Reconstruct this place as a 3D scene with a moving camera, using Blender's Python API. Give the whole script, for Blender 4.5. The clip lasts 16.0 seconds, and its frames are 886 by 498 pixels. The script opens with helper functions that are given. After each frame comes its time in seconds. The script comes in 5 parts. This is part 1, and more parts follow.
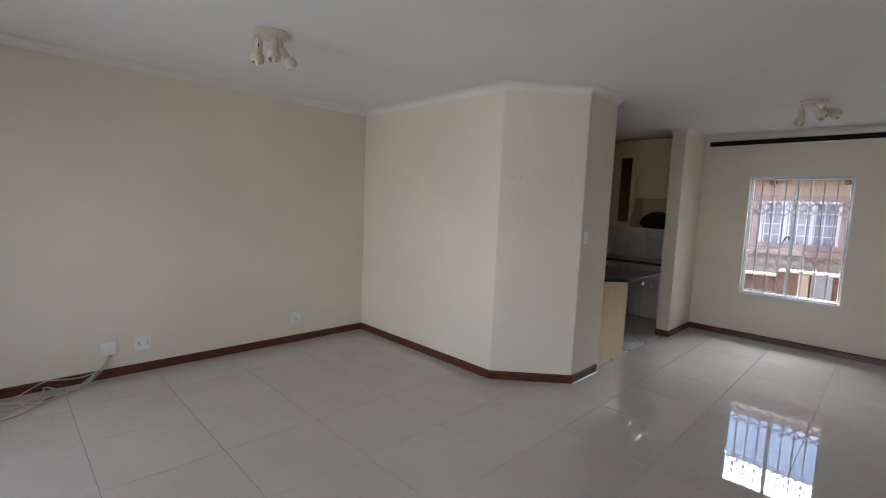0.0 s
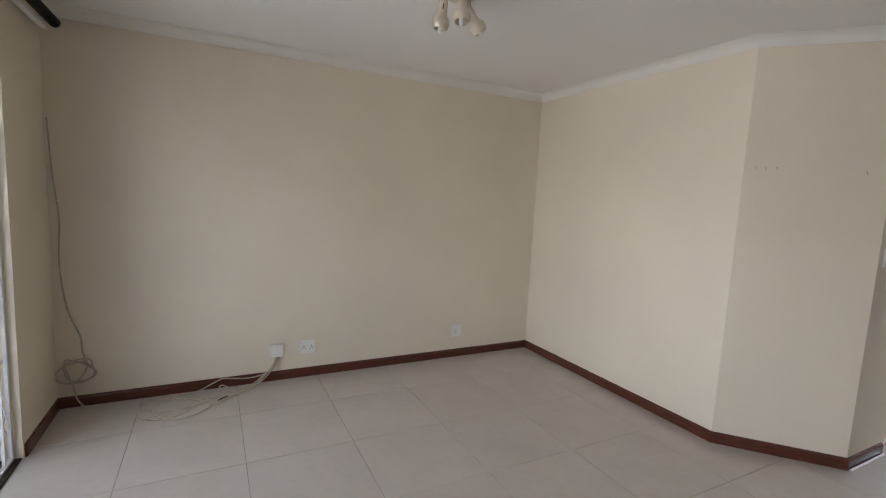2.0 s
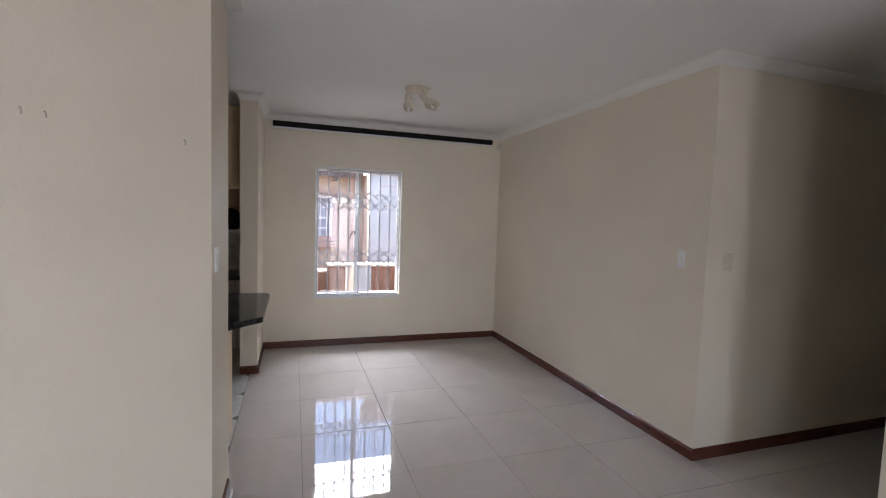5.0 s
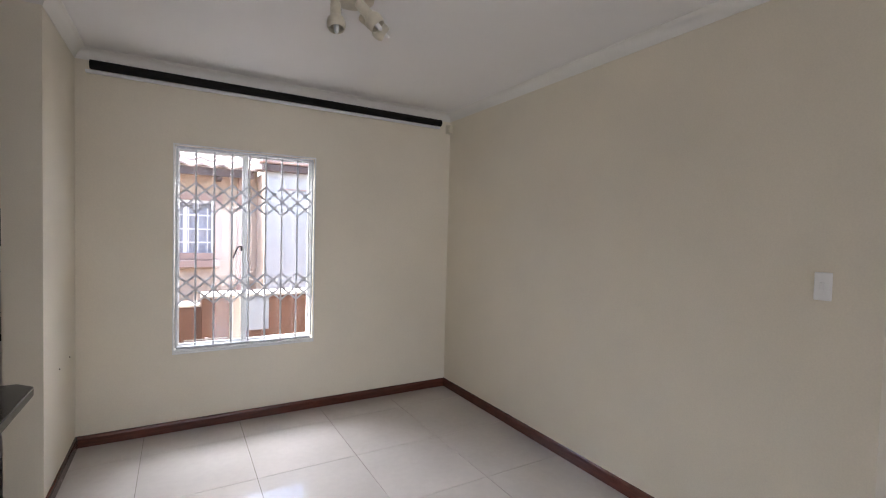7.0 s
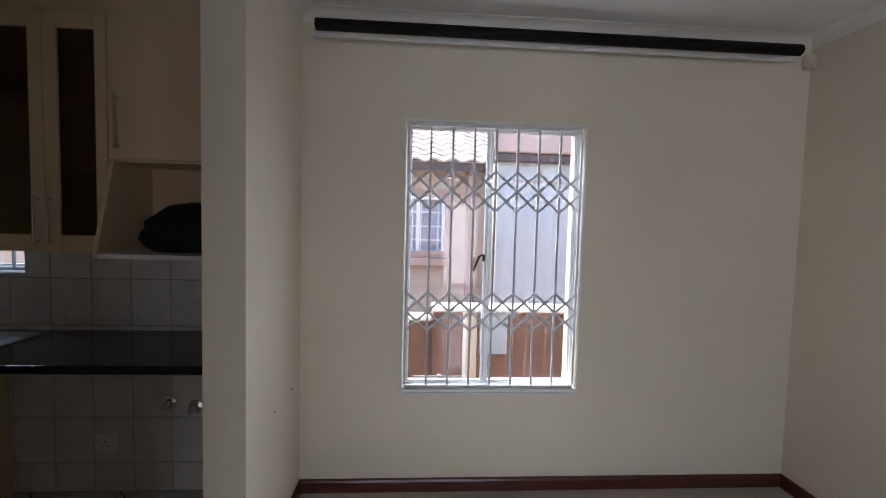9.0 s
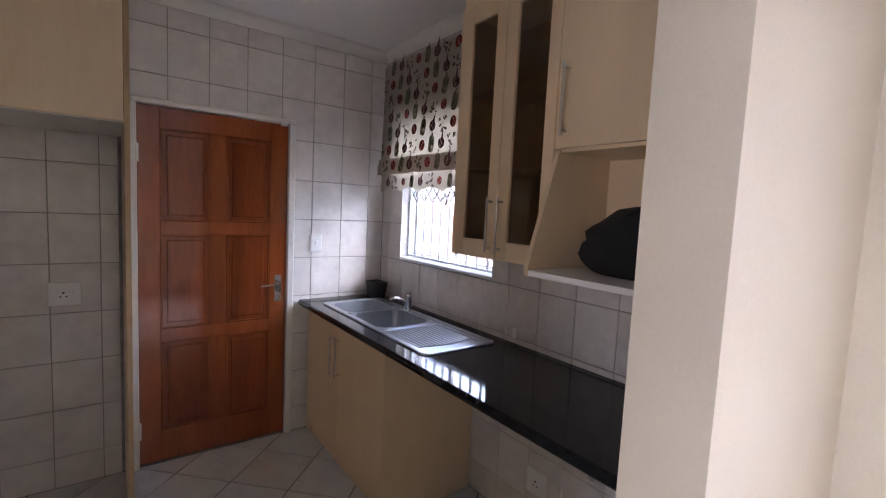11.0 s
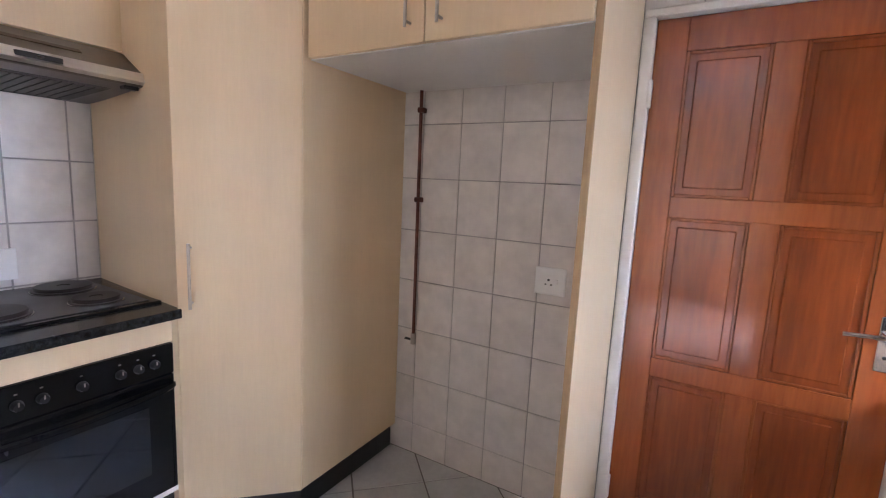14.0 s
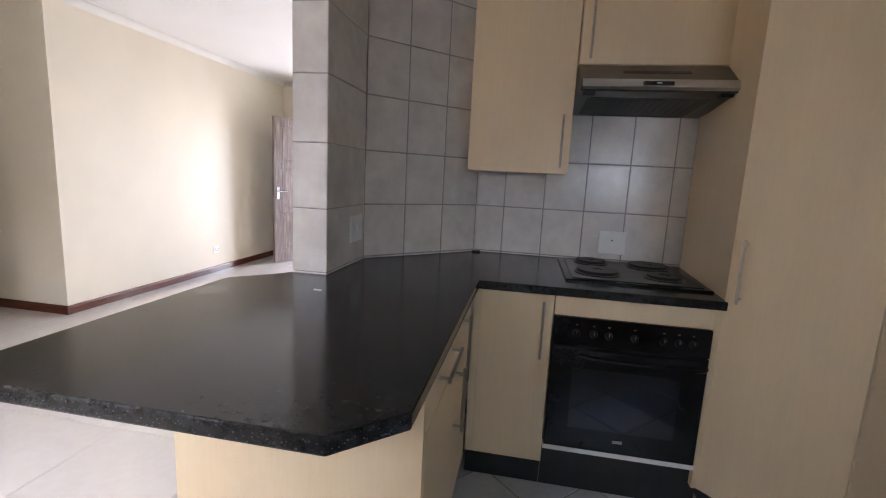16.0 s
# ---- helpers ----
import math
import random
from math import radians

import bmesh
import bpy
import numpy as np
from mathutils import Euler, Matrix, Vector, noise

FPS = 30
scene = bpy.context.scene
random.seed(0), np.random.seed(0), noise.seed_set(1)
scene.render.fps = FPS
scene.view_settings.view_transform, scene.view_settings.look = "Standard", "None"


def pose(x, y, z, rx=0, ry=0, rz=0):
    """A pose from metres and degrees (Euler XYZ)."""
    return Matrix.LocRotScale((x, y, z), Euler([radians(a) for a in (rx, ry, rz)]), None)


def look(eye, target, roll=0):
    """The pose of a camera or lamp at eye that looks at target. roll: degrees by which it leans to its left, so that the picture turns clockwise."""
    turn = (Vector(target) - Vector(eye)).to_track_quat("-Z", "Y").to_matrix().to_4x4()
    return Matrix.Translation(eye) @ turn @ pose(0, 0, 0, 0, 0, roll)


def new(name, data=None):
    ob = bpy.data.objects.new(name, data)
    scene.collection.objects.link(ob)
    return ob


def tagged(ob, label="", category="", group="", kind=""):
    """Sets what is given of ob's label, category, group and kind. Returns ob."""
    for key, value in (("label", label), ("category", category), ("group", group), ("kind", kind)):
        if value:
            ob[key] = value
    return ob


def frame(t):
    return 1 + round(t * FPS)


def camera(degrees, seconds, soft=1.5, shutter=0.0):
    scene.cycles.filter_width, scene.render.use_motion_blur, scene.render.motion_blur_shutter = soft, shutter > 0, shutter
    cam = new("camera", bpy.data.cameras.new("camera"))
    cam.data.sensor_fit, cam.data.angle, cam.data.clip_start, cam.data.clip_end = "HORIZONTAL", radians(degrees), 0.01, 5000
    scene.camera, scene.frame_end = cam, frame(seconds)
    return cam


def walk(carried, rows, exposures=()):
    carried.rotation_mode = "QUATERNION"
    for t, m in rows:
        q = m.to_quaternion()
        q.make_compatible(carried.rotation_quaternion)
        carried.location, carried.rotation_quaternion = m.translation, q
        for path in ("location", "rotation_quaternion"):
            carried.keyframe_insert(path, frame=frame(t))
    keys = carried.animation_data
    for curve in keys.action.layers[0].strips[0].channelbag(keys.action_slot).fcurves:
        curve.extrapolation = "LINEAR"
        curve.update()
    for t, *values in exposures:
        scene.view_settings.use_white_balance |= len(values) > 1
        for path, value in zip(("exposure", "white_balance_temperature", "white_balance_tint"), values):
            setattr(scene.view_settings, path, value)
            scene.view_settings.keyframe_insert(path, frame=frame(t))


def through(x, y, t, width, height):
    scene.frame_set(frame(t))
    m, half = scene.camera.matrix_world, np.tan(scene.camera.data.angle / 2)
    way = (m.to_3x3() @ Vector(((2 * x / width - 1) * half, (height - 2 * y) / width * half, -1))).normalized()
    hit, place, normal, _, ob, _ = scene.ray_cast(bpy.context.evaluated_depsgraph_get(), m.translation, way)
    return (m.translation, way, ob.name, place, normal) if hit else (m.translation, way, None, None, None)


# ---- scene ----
# ---- the camera's walk ----
cam = camera(89.0, 16.0, soft=1.1)
PATH = [
    (0, (0.21, -0.053, 1.578), (-1.198, 1.353, 1.381), 2.4),
    (0.5, (0.222, 0.026, 1.598), (-1.399, 1.177, 1.377), 2.7),
    (1, (0.015, 0.008, 1.569), (-1.721, 0.975, 1.349), 2.9),
    (1.5, (-0.255, 0.027, 1.569), (-2.021, 0.937, 1.341), 2.8),
    (2, (-0.575, 0.116, 1.562), (-2.341, 1.029, 1.336), 2.8),
    (2.5, (-0.896, 0.18, 1.541), (-2.593, 1.216, 1.326), 3.0),
    (3, (-1.141, 0.315, 1.551), (-2.517, 1.754, 1.358), 3.3),
    (3.5, (-1.333, 0.545, 1.542), (-2.149, 2.363, 1.371), 2.9),
    (4, (-1.406, 0.791, 1.529), (-1.694, 2.763, 1.368), 2.4),
    (4.5, (-1.473, 1.109, 1.557), (-1.272, 3.092, 1.397), 2.5),
    (5, (-1.412, 1.457, 1.558), (-0.784, 3.351, 1.418), 1.9),
    (5.2, (-1.373, 1.602, 1.575), (-0.634, 3.455, 1.439), 2.1),
    (7.3, (-1.085, 3.304, 1.496), (-0.071, 5.027, 1.428), 1.5),
    (7.5, (-1.041, 3.448, 1.506), (-0.038, 5.177, 1.435), 1.6),
    (8, (-1.019, 3.826, 1.543), (-0.007, 5.549, 1.456), 1.7),
    (8.5, (-1.062, 4.122, 1.539), (-0.378, 5.999, 1.435), 1.4),
    (9, (-1.129, 4.363, 1.538), (-0.995, 6.355, 1.419), 1.5),
    (9.5, (-1.135, 4.604, 1.542), (-1.681, 6.524, 1.411), 2.0),
    (10, (-1.173, 4.808, 1.546), (-2.229, 6.499, 1.394), 2.6),
    (11.1, (-1.47, 5.30, 1.556), (-3.10, 6.44, 1.380), 2.8),
    (12.3, (-1.936, 5.512, 1.565), (-3.823, 6.146, 1.366), 3.0),
    (12.5, (-2.049, 5.54, 1.56), (-3.97, 6.057, 1.353), 3.0),
    (13, (-2.27, 5.52, 1.565), (-4.253, 5.562, 1.309), 2.8),
    (13.5, (-2.415, 5.553, 1.487), (-4.334, 5.052, 1.23), 2.9),
    (14, (-2.539, 5.621, 1.421), (-4.249, 4.623, 1.136), 2.7),
    (14.5, (-2.554, 5.715, 1.376), (-3.845, 4.215, 1.094), 2.5),
    (15, (-2.601, 5.74, 1.364), (-3.458, 3.954, 1.09), 2.9),
    (15.3, (-2.63, 5.708, 1.353), (-3.154, 3.797, 1.084), 2.7),
    (15.5, (-2.663, 5.726, 1.362), (-2.889, 3.761, 1.068), 2.5),
    (16, (-2.666, 5.814, 1.338), (-2.319, 3.871, 1.02), 2.9),
]
walk(cam, [(t, look(eye, target, roll)) for t, eye, target, roll in PATH],
     exposures=[(0, 2.45, 6730, 18), (1, 2.41, 7230, 20), (2, 2.7, 7130, 20), (2.5, 2.84, 7030, 19), (3, 2.52, 6580, 19), (4, 2.32, 6480, 20), (4.5, 2.49, 6580, 21), (5, 2.8, 6780, 23), (7.5, 3.03, 6880, 21), (8, 2.77, 6780, 22), (8.5, 2.67, 6730, 21), (9, 2.49, 6580, 21), (9.5, 2.75, 6480, 22), (10, 3.27, 6650, 27), (12.3, 4.94, 6480, 31), (13, 4.64, 6480, 31), (13.5, 5.22, 6680, 31), (14.5, 5.6, 6380, 29), (15.3, 5.37, 6680, 25), (16, 4.4, 6830, 24)])

# ---- daylight ----
world = bpy.data.worlds.new("sky")
scene.world = world
world.use_nodes = True
wn = world.node_tree
sky = wn.nodes.new("ShaderNodeTexSky")
sky.sky_type = 'NISHITA'
sky.sun_disc = False
SUN_EL, SUN_AZ = 62.0, 285.0      # degrees above the horizon; clockwise from +y
sky.sun_elevation, sky.sun_rotation = radians(SUN_EL), radians(SUN_AZ)
wn.links.new(sky.outputs[0], wn.nodes["Background"].inputs[0])
wn.nodes["Background"].inputs[1].default_value = 0.15

sun = new("sun", bpy.data.lights.new("sun", 'SUN'))
sun.data.energy, sun.data.angle, sun.data.color = 1.8, radians(0.5), (1.0, 0.95, 0.88)
to_sun = Vector((math.sin(radians(SUN_AZ)) * math.cos(radians(SUN_EL)), math.cos(radians(SUN_AZ)) * math.cos(radians(SUN_EL)), math.sin(radians(SUN_EL))))
sun.matrix_basis = look((0, 0, 20), Vector((0, 0, 20)) - to_sun)


def sky_lamp(name, eye, target, w, h, power, color=(0.78, 0.90, 1.0)):
    lamp = new(name, bpy.data.lights.new(name, 'AREA'))
    lamp.data.shape, lamp.data.size, lamp.data.size_y, lamp.data.energy, lamp.data.color = 'RECTANGLE', w, h, power, color
    lamp.matrix_basis = look(eye, target)
    return lamp


# the daylight that comes in at the sliding door, the open front door and the two windows
sky_lamp("daylight_sliding_door", (-2.5, -2.3, 1.25), (-2.5, 3, 0.75), 2.6, 2.3, 13.5)
sky_lamp("daylight_front_door", (0.0, -1.30, 1.05), (0.0, 3, 0.9), 0.8, 1.95, 4.5)
sky_lamp("daylight_dining_window", (-0.68, 8.6, 3.0), (-0.68, 5.0, 0.8), 2.0, 1.0, 38)
sky_lamp("daylight_kitchen_window", (-3.80, 7.34, 1.68), (-3.70, 5.0, 0.55), 0.80, 0.90, 1.35, (0.56, 0.80, 1.0))


# ---- materials ----
def material(name, color, rough=0.5, metal=0.0, vary=0.06, scale=3.0, fine=60.0, bump=0.0, stretch=(1, 1, 1), dark=None, coat=0.0, spec=0.5, per_piece=0.0, rough_vary=0.05):
    m = bpy.data.materials.new(name)
    m.use_nodes = True
    t = m.node_tree
    b = t.nodes["Principled BSDF"]
    b.inputs["Roughness"].default_value, b.inputs["Metallic"].default_value = rough, metal
    b.inputs["Coat Weight"].default_value, b.inputs["Specular IOR Level"].default_value = coat, spec
    co = t.nodes.new("ShaderNodeTexCoord")
    mp = t.nodes.new("ShaderNodeMapping")
    mp.inputs["Scale"].default_value = stretch
    t.links.new(co.outputs["Object"], mp.inputs["Vector"])
    vec = mp.outputs["Vector"]
    if per_piece:
        info = t.nodes.new("ShaderNodeObjectInfo")
        shift = t.nodes.new("ShaderNodeVectorMath")
        shift.operation = 'MULTIPLY_ADD'
        shift.inputs[1].default_value = (37.0, 53.0, 71.0)
        t.links.new(info.outputs["Random"], shift.inputs[0])
        t.links.new(vec, shift.inputs[2])
        vec = shift.outputs[0]
    n1 = t.nodes.new("ShaderNodeTexNoise")
    n1.inputs["Scale"].default_value, n1.inputs["Detail"].default_value = scale, 5
    n2 = t.nodes.new("ShaderNodeTexNoise")
    n2.inputs["Scale"].default_value, n2.inputs["Detail"].default_value = fine, 3
    for n in (n1, n2):
        t.links.new(vec, n.inputs["Vector"])
    mix = t.nodes.new("ShaderNodeMath")
    mix.operation = 'MULTIPLY_ADD'
    mix.inputs[1].default_value = 0.45
    t.links.new(n2.outputs[0], mix.inputs[0])
    t.links.new(n1.outputs[0], mix.inputs[2])
    ramp = t.nodes.new("ShaderNodeValToRGB")
    ramp.color_ramp.elements[0].position, ramp.color_ramp.elements[1].position = 0.5, 0.95
    lo = dark or tuple(c * (1 - 2 * vary) for c in color)
    hi = tuple(min(1, c * (1 + vary)) for c in color)
    ramp.color_ramp.elements[0].color, ramp.color_ramp.elements[1].color = (*lo, 1), (*hi, 1)
    t.links.new(mix.outputs[0], ramp.inputs[0])
    out = ramp.outputs[0]
    if per_piece:
        hsv = t.nodes.new("ShaderNodeHueSaturation")
        rng = t.nodes.new("ShaderNodeMapRange")
        rng.inputs["To Min"].default_value, rng.inputs["To Max"].default_value = 1 - per_piece, 1 + per_piece
        t.links.new(info.outputs["Random"], rng.inputs["Value"])
        t.links.new(rng.outputs[0], hsv.inputs["Value"])
        t.links.new(out, hsv.inputs["Color"])
        out = hsv.outputs[0]
    t.links.new(out, b.inputs["Base Color"])
    if rough_vary:
        rr = t.nodes.new("ShaderNodeMapRange")
        rr.inputs["To Min"].default_value, rr.inputs["To Max"].default_value = max(0.01, rough - rough_vary), rough + rough_vary
        t.links.new(n1.outputs[0], rr.inputs["Value"])
        t.links.new(rr.outputs[0], b.inputs["Roughness"])
    if bump:
        bp = t.nodes.new("ShaderNodeBump")
        bp.inputs["Strength"].default_value, bp.inputs["Distance"].default_value = bump, 0.002
        t.links.new(mix.outputs[0], bp.inputs["Height"])
        t.links.new(bp.outputs[0], b.inputs["Normal"])
    return m


def glass_material(name, color, rough=0.0):
    m = bpy.data.materials.new(name)
    m.use_nodes = True
    b = m.node_tree.nodes["Principled BSDF"]
    b.inputs["Base Color"].default_value = (*color, 1)
    b.inputs["Transmission Weight"].default_value, b.inputs["Roughness"].default_value, b.inputs["IOR"].default_value = 1.0, rough, 1.45
    return m


def cloth_material(name, color, rough, through=0.06, **more):
    """Woven cloth: part of the light that falls on its back shines through."""
    m = material(name, color, rough, **more)
    t = m.node_tree
    b = t.nodes["Principled BSDF"]
    thin = t.nodes.new("ShaderNodeBsdfTranslucent")
    mix = t.nodes.new("ShaderNodeMixShader")
    mix.inputs[0].default_value = through
    t.links.new(b.inputs["Base Color"].links[0].from_socket, thin.inputs["Color"])
    t.links.new(b.outputs[0], mix.inputs[1])
    t.links.new(thin.outputs[0], mix.inputs[2])
    t.links.new(mix.outputs[0], t.nodes["Material Output"].inputs["Surface"])
    return m


WALL = material("cream_wall_paint", (0.76, 0.685, 0.555), 0.55, vary=0.045, scale=0.9, fine=140, bump=0.14)
CEIL = material("white_ceiling_paint", (0.82, 0.80, 0.775), 0.7, vary=0.02, scale=0.9, fine=150, bump=0.06)
CORNICE = material("white_cornice_plaster", (0.77, 0.745, 0.69), 0.6, vary=0.02, scale=4, fine=90)
SKIRT = material("red_brown_stained_wood", (0.105, 0.030, 0.018), 0.25, vary=0.2, scale=3, fine=20, stretch=(3, 3, 30), dark=(0.070, 0.020, 0.013))
PORCELAIN = material("polished_porcelain_tile", (0.53, 0.485, 0.445), 0.014, vary=0.035, scale=2.2, fine=24, per_piece=0.015, rough_vary=0.006, spec=0.85)
GROUT_D = material("dark_floor_grout", (0.20, 0.18, 0.16), 0.8, vary=0.2, scale=9, fine=80)
GROUT_W = material("grey_wall_grout", (0.38, 0.36, 0.34), 0.8, vary=0.15, scale=9, fine=80)
KFLOOR = material("grey_ceramic_floor_tile", (0.58, 0.565, 0.535), 0.30, vary=0.07, scale=5, fine=40, per_piece=0.04)
WTILE = material("marbled_beige_wall_tile", (0.75, 0.70, 0.65), 0.21, vary=0.07, scale=7, fine=22, per_piece=0.03, bump=0.05)
MAPLE = material("pale_maple_laminate", (0.75, 0.565, 0.355), 0.36, vary=0.03, scale=2.2, fine=40, stretch=(2.5, 2.5, 0.22))
MAPLE_EDGE = material("darker_maple", (0.50, 0.33, 0.17), 0.4, vary=0.1, scale=8, fine=40, stretch=(5, 5, 0.6))
WHITE_BOARD = material("white_melamine_board", (0.78, 0.76, 0.72), 0.4, vary=0.02, scale=3)
GRANITE = material("black_speckled_granite", (0.020, 0.021, 0.022), 0.15, vary=0.9, scale=60, fine=240, dark=(0.003, 0.003, 0.0035), rough_vary=0.03, spec=0.4, bump=0.02)
CHIPPED = material("rough_granite_edge", (0.030, 0.033, 0.037), 0.4, vary=0.9, scale=50, fine=140, dark=(0.006, 0.006, 0.007), bump=0.6)
# steel darkened in its colour to offset the strong window light on the sink
SINKSTEEL = material("darkened_sink_steel", (0.34, 0.36, 0.39), 0.36, 1.0, vary=0.06, scale=5, fine=110, stretch=(14, 1, 1))
LAMINATE = material("black_laminate_worktop", (0.016, 0.016, 0.018), 0.075, vary=0.5, scale=30, fine=180, dark=(0.006, 0.006, 0.007), spec=0.32)
BLACK = material("black_plastic", (0.012, 0.012, 0.013), 0.35, vary=0.2, scale=20)
BLACK_GLASS = material("black_oven_glass", (0.006, 0.009, 0.018), 0.045, vary=0.1, scale=5, rough_vary=0.01, spec=0.6)
ENAMEL = material("black_enamel", (0.008, 0.008, 0.009), 0.12, spec=0.32, vary=0.2, scale=8)
IRON = material("worn_cast_iron", (0.022, 0.015, 0.013), 0.40, spec=0.3, vary=0.35, scale=14, fine=120, bump=0.1)
STEEL = material("brushed_stainless_steel", (0.56, 0.565, 0.57), 0.24, 1.0, vary=0.05, scale=6, fine=120, stretch=(1, 14, 14))
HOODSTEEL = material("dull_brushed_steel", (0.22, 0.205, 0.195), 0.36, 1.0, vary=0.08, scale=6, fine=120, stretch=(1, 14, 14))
# darker and rougher than the hood's steel
FILTERMESH = material("dark_filter_mesh", (0.10, 0.095, 0.09), 0.5, 0.8, vary=0.15, scale=30, fine=200)
# plain pale steel on the floor trim; on the hood lip it carries the window's reflection
LIPSTEEL = material("pale_trim_and_lit_lip_steel", (0.72, 0.71, 0.70), 0.42, 1.0, vary=0.04, scale=6, fine=120, stretch=(1, 14, 14))
NICKEL = material("satin_nickel", (0.50, 0.45, 0.39), 0.30, 1.0, vary=0.05, scale=20)
CHROME = material("chrome", (0.75, 0.76, 0.78), 0.08, 1.0, vary=0.02, scale=9, rough_vary=0.02)
DOORWOOD = material("varnished_meranti_wood", (0.285, 0.068, 0.016), 0.20, vary=0.05, scale=1.6, fine=18, stretch=(3.5, 3.5, 0.35), dark=(0.18, 0.036, 0.009), coat=0.6, per_piece=0.20, bump=0.01)
PANELWOOD = material("red_brown_panel_wood", (0.285, 0.060, 0.013), 0.17, vary=0.05, scale=1.8, fine=18, stretch=(3.5, 3.5, 0.35), dark=(0.155, 0.031, 0.008), coat=0.7, per_piece=0.12, bump=0.01)
# dark wood lightened and greyed: daylight sheen on the varnish is in the colour
DARKWOOD = material("dark_wood_with_sky_sheen", (0.22, 0.175, 0.16), 0.26, vary=0.2, scale=5, fine=30, stretch=(9, 9, 0.7), dark=(0.14, 0.105, 0.095), coat=0.6)
FRAMEPAINT = material("off_white_frame_enamel", (0.76, 0.73, 0.67), 0.32, vary=0.03, scale=6)
GATESTEEL = material("bluish_white_gate_steel", (0.74, 0.755, 0.78), 0.4, vary=0.08, scale=12)
# gate white turned grey: the bars' backlit look is put into the colour
WINDOWGATE = material("backlit_gate_steel", (0.55, 0.56, 0.58), 0.45, vary=0.1, scale=12)
SHEET = material("weathered_grey_sheet", (0.30, 0.33, 0.38), 0.7, vary=0.1, scale=4)
WHITESTEEL = material("white_painted_steel", (0.80, 0.80, 0.79), 0.35, vary=0.03, scale=12)
PLASTIC = material("white_switch_plastic", (0.80, 0.79, 0.76), 0.35, vary=0.02, scale=12)
LAMPWHITE = material("aged_cream_lamp_enamel", (0.66, 0.60, 0.47), 0.35, vary=0.06, scale=12)
COPPER = material("tarnished_copper_pipe", (0.16, 0.055, 0.040), 0.38, 0.8, vary=0.35, scale=9, fine=60)
CABLE = material("grey_beige_cable_sheath", (0.50, 0.44, 0.35), 0.5, vary=0.12, scale=14)
BAGCLOTH = cloth_material("black_bag_fabric", (0.008, 0.008, 0.009), 0.85, vary=0.3, scale=18, fine=300, bump=0.4)
CLOTH = cloth_material("cream_cotton_cloth", (0.56, 0.49, 0.41), 0.9, vary=0.06, scale=5, fine=350, bump=0.25)
PRINT_RED = material("red_print", (0.30, 0.035, 0.030), 0.9, vary=0.5, scale=45, fine=200)
PRINT_GREEN = material("green_print", (0.19, 0.175, 0.11), 0.9, vary=0.4, scale=40, fine=200)
PRINT_PLUM = material("plum_print", (0.14, 0.055, 0.06), 0.9, vary=0.5, scale=40, fine=200)
PRINT_PALE = material("pale_print_highlight", (0.40, 0.27, 0.22), 0.9, vary=0.2, scale=40, fine=200)
PRINT_GREY = material("grey_leaf_print", (0.19, 0.16, 0.13), 0.9, vary=0.4, scale=40, fine=200)
POLE = material("dark_wood_curtain_pole", (0.010, 0.008, 0.007), 0.6, spec=0.15, vary=0.3, scale=6, stretch=(1, 10, 10))
GLASS = glass_material("clear_window_glass", (0.97, 0.985, 0.98))
SMOKED = glass_material("smoked_cabinet_glass", (0.66, 0.54, 0.40), 0.02)
PEACH = material("peach_house_plaster", (0.50, 0.40, 0.31), 0.8, vary=0.06, scale=1.5, fine=60, bump=0.2)
PINKTRIM = material("brown_pink_trim_plaster", (0.44, 0.31, 0.26), 0.8, vary=0.1, scale=2)
GUTTER = material("brown_gutter", (0.075, 0.042, 0.032), 0.45, vary=0.15, scale=6)
# terracotta paled: the glare of the sun on the roof is in the colour
ROOFTILE = material("sun_glare_terracotta_roof_tile", (0.60, 0.49, 0.43), 0.75, vary=0.2, scale=4, fine=50, per_piece=0.08)
GREENWALL = material("pale_green_steel_door", (0.42, 0.43, 0.42), 0.5, vary=0.05, scale=2)
BROWNWALL = material("brown_garden_wall_plaster", (0.155, 0.075, 0.048), 0.8, vary=0.15, scale=2.5, fine=60, bump=0.2)
CAPSTONE = material("sunlit_wall_top", (0.66, 0.62, 0.56), 0.8, vary=0.08, scale=5)
PAVING = material("brick_paving", (0.30, 0.22, 0.17), 0.85, vary=0.25, scale=3, fine=40)
CURTAIN = material("white_net_curtain", (0.50, 0.53, 0.58), 0.9, vary=0.1, scale=8, stretch=(12, 12, 1))


# ---- mesh helpers ----
def where(ob):
    m = ob.matrix_basis.copy()
    while ob.parent:
        ob = ob.parent
        m = ob.matrix_basis @ m
    return m


def to_mesh(name, bm, mat, smooth=False):
    bmesh.ops.recalc_face_normals(bm, faces=bm.faces)
    me = bpy.data.meshes.new(name)
    bm.to_mesh(me)
    bm.free()
    for one in (mat if isinstance(mat, (list, tuple)) else [mat]):
        me.materials.append(one)
    if smooth:
        me.shade_smooth()
        me.set_sharp_from_angle(angle=radians(35))
    return me


def part(name, bm, mat, parent, label="", smooth=False):
    """One mesh, given in world metres, as a part of a thing."""
    bm.transform(where(parent).inverted())
    ob = new(name, to_mesh(name, bm, mat, smooth))
    ob.parent = parent
    return tagged(ob, label)


def thing(name, at, label, category, group="", kind=""):
    ob = new(name)
    ob.empty_display_size = 0.1
    ob.matrix_basis = Matrix.Translation(at)
    return tagged(ob, label, category, group, kind)


def solid(name, bm, mat, label, category="", group="", kind="", smooth=False):
    """A thing of one mesh, given in world metres."""
    return tagged(new(name, to_mesh(name, bm, mat, smooth)), label, category, group, kind)


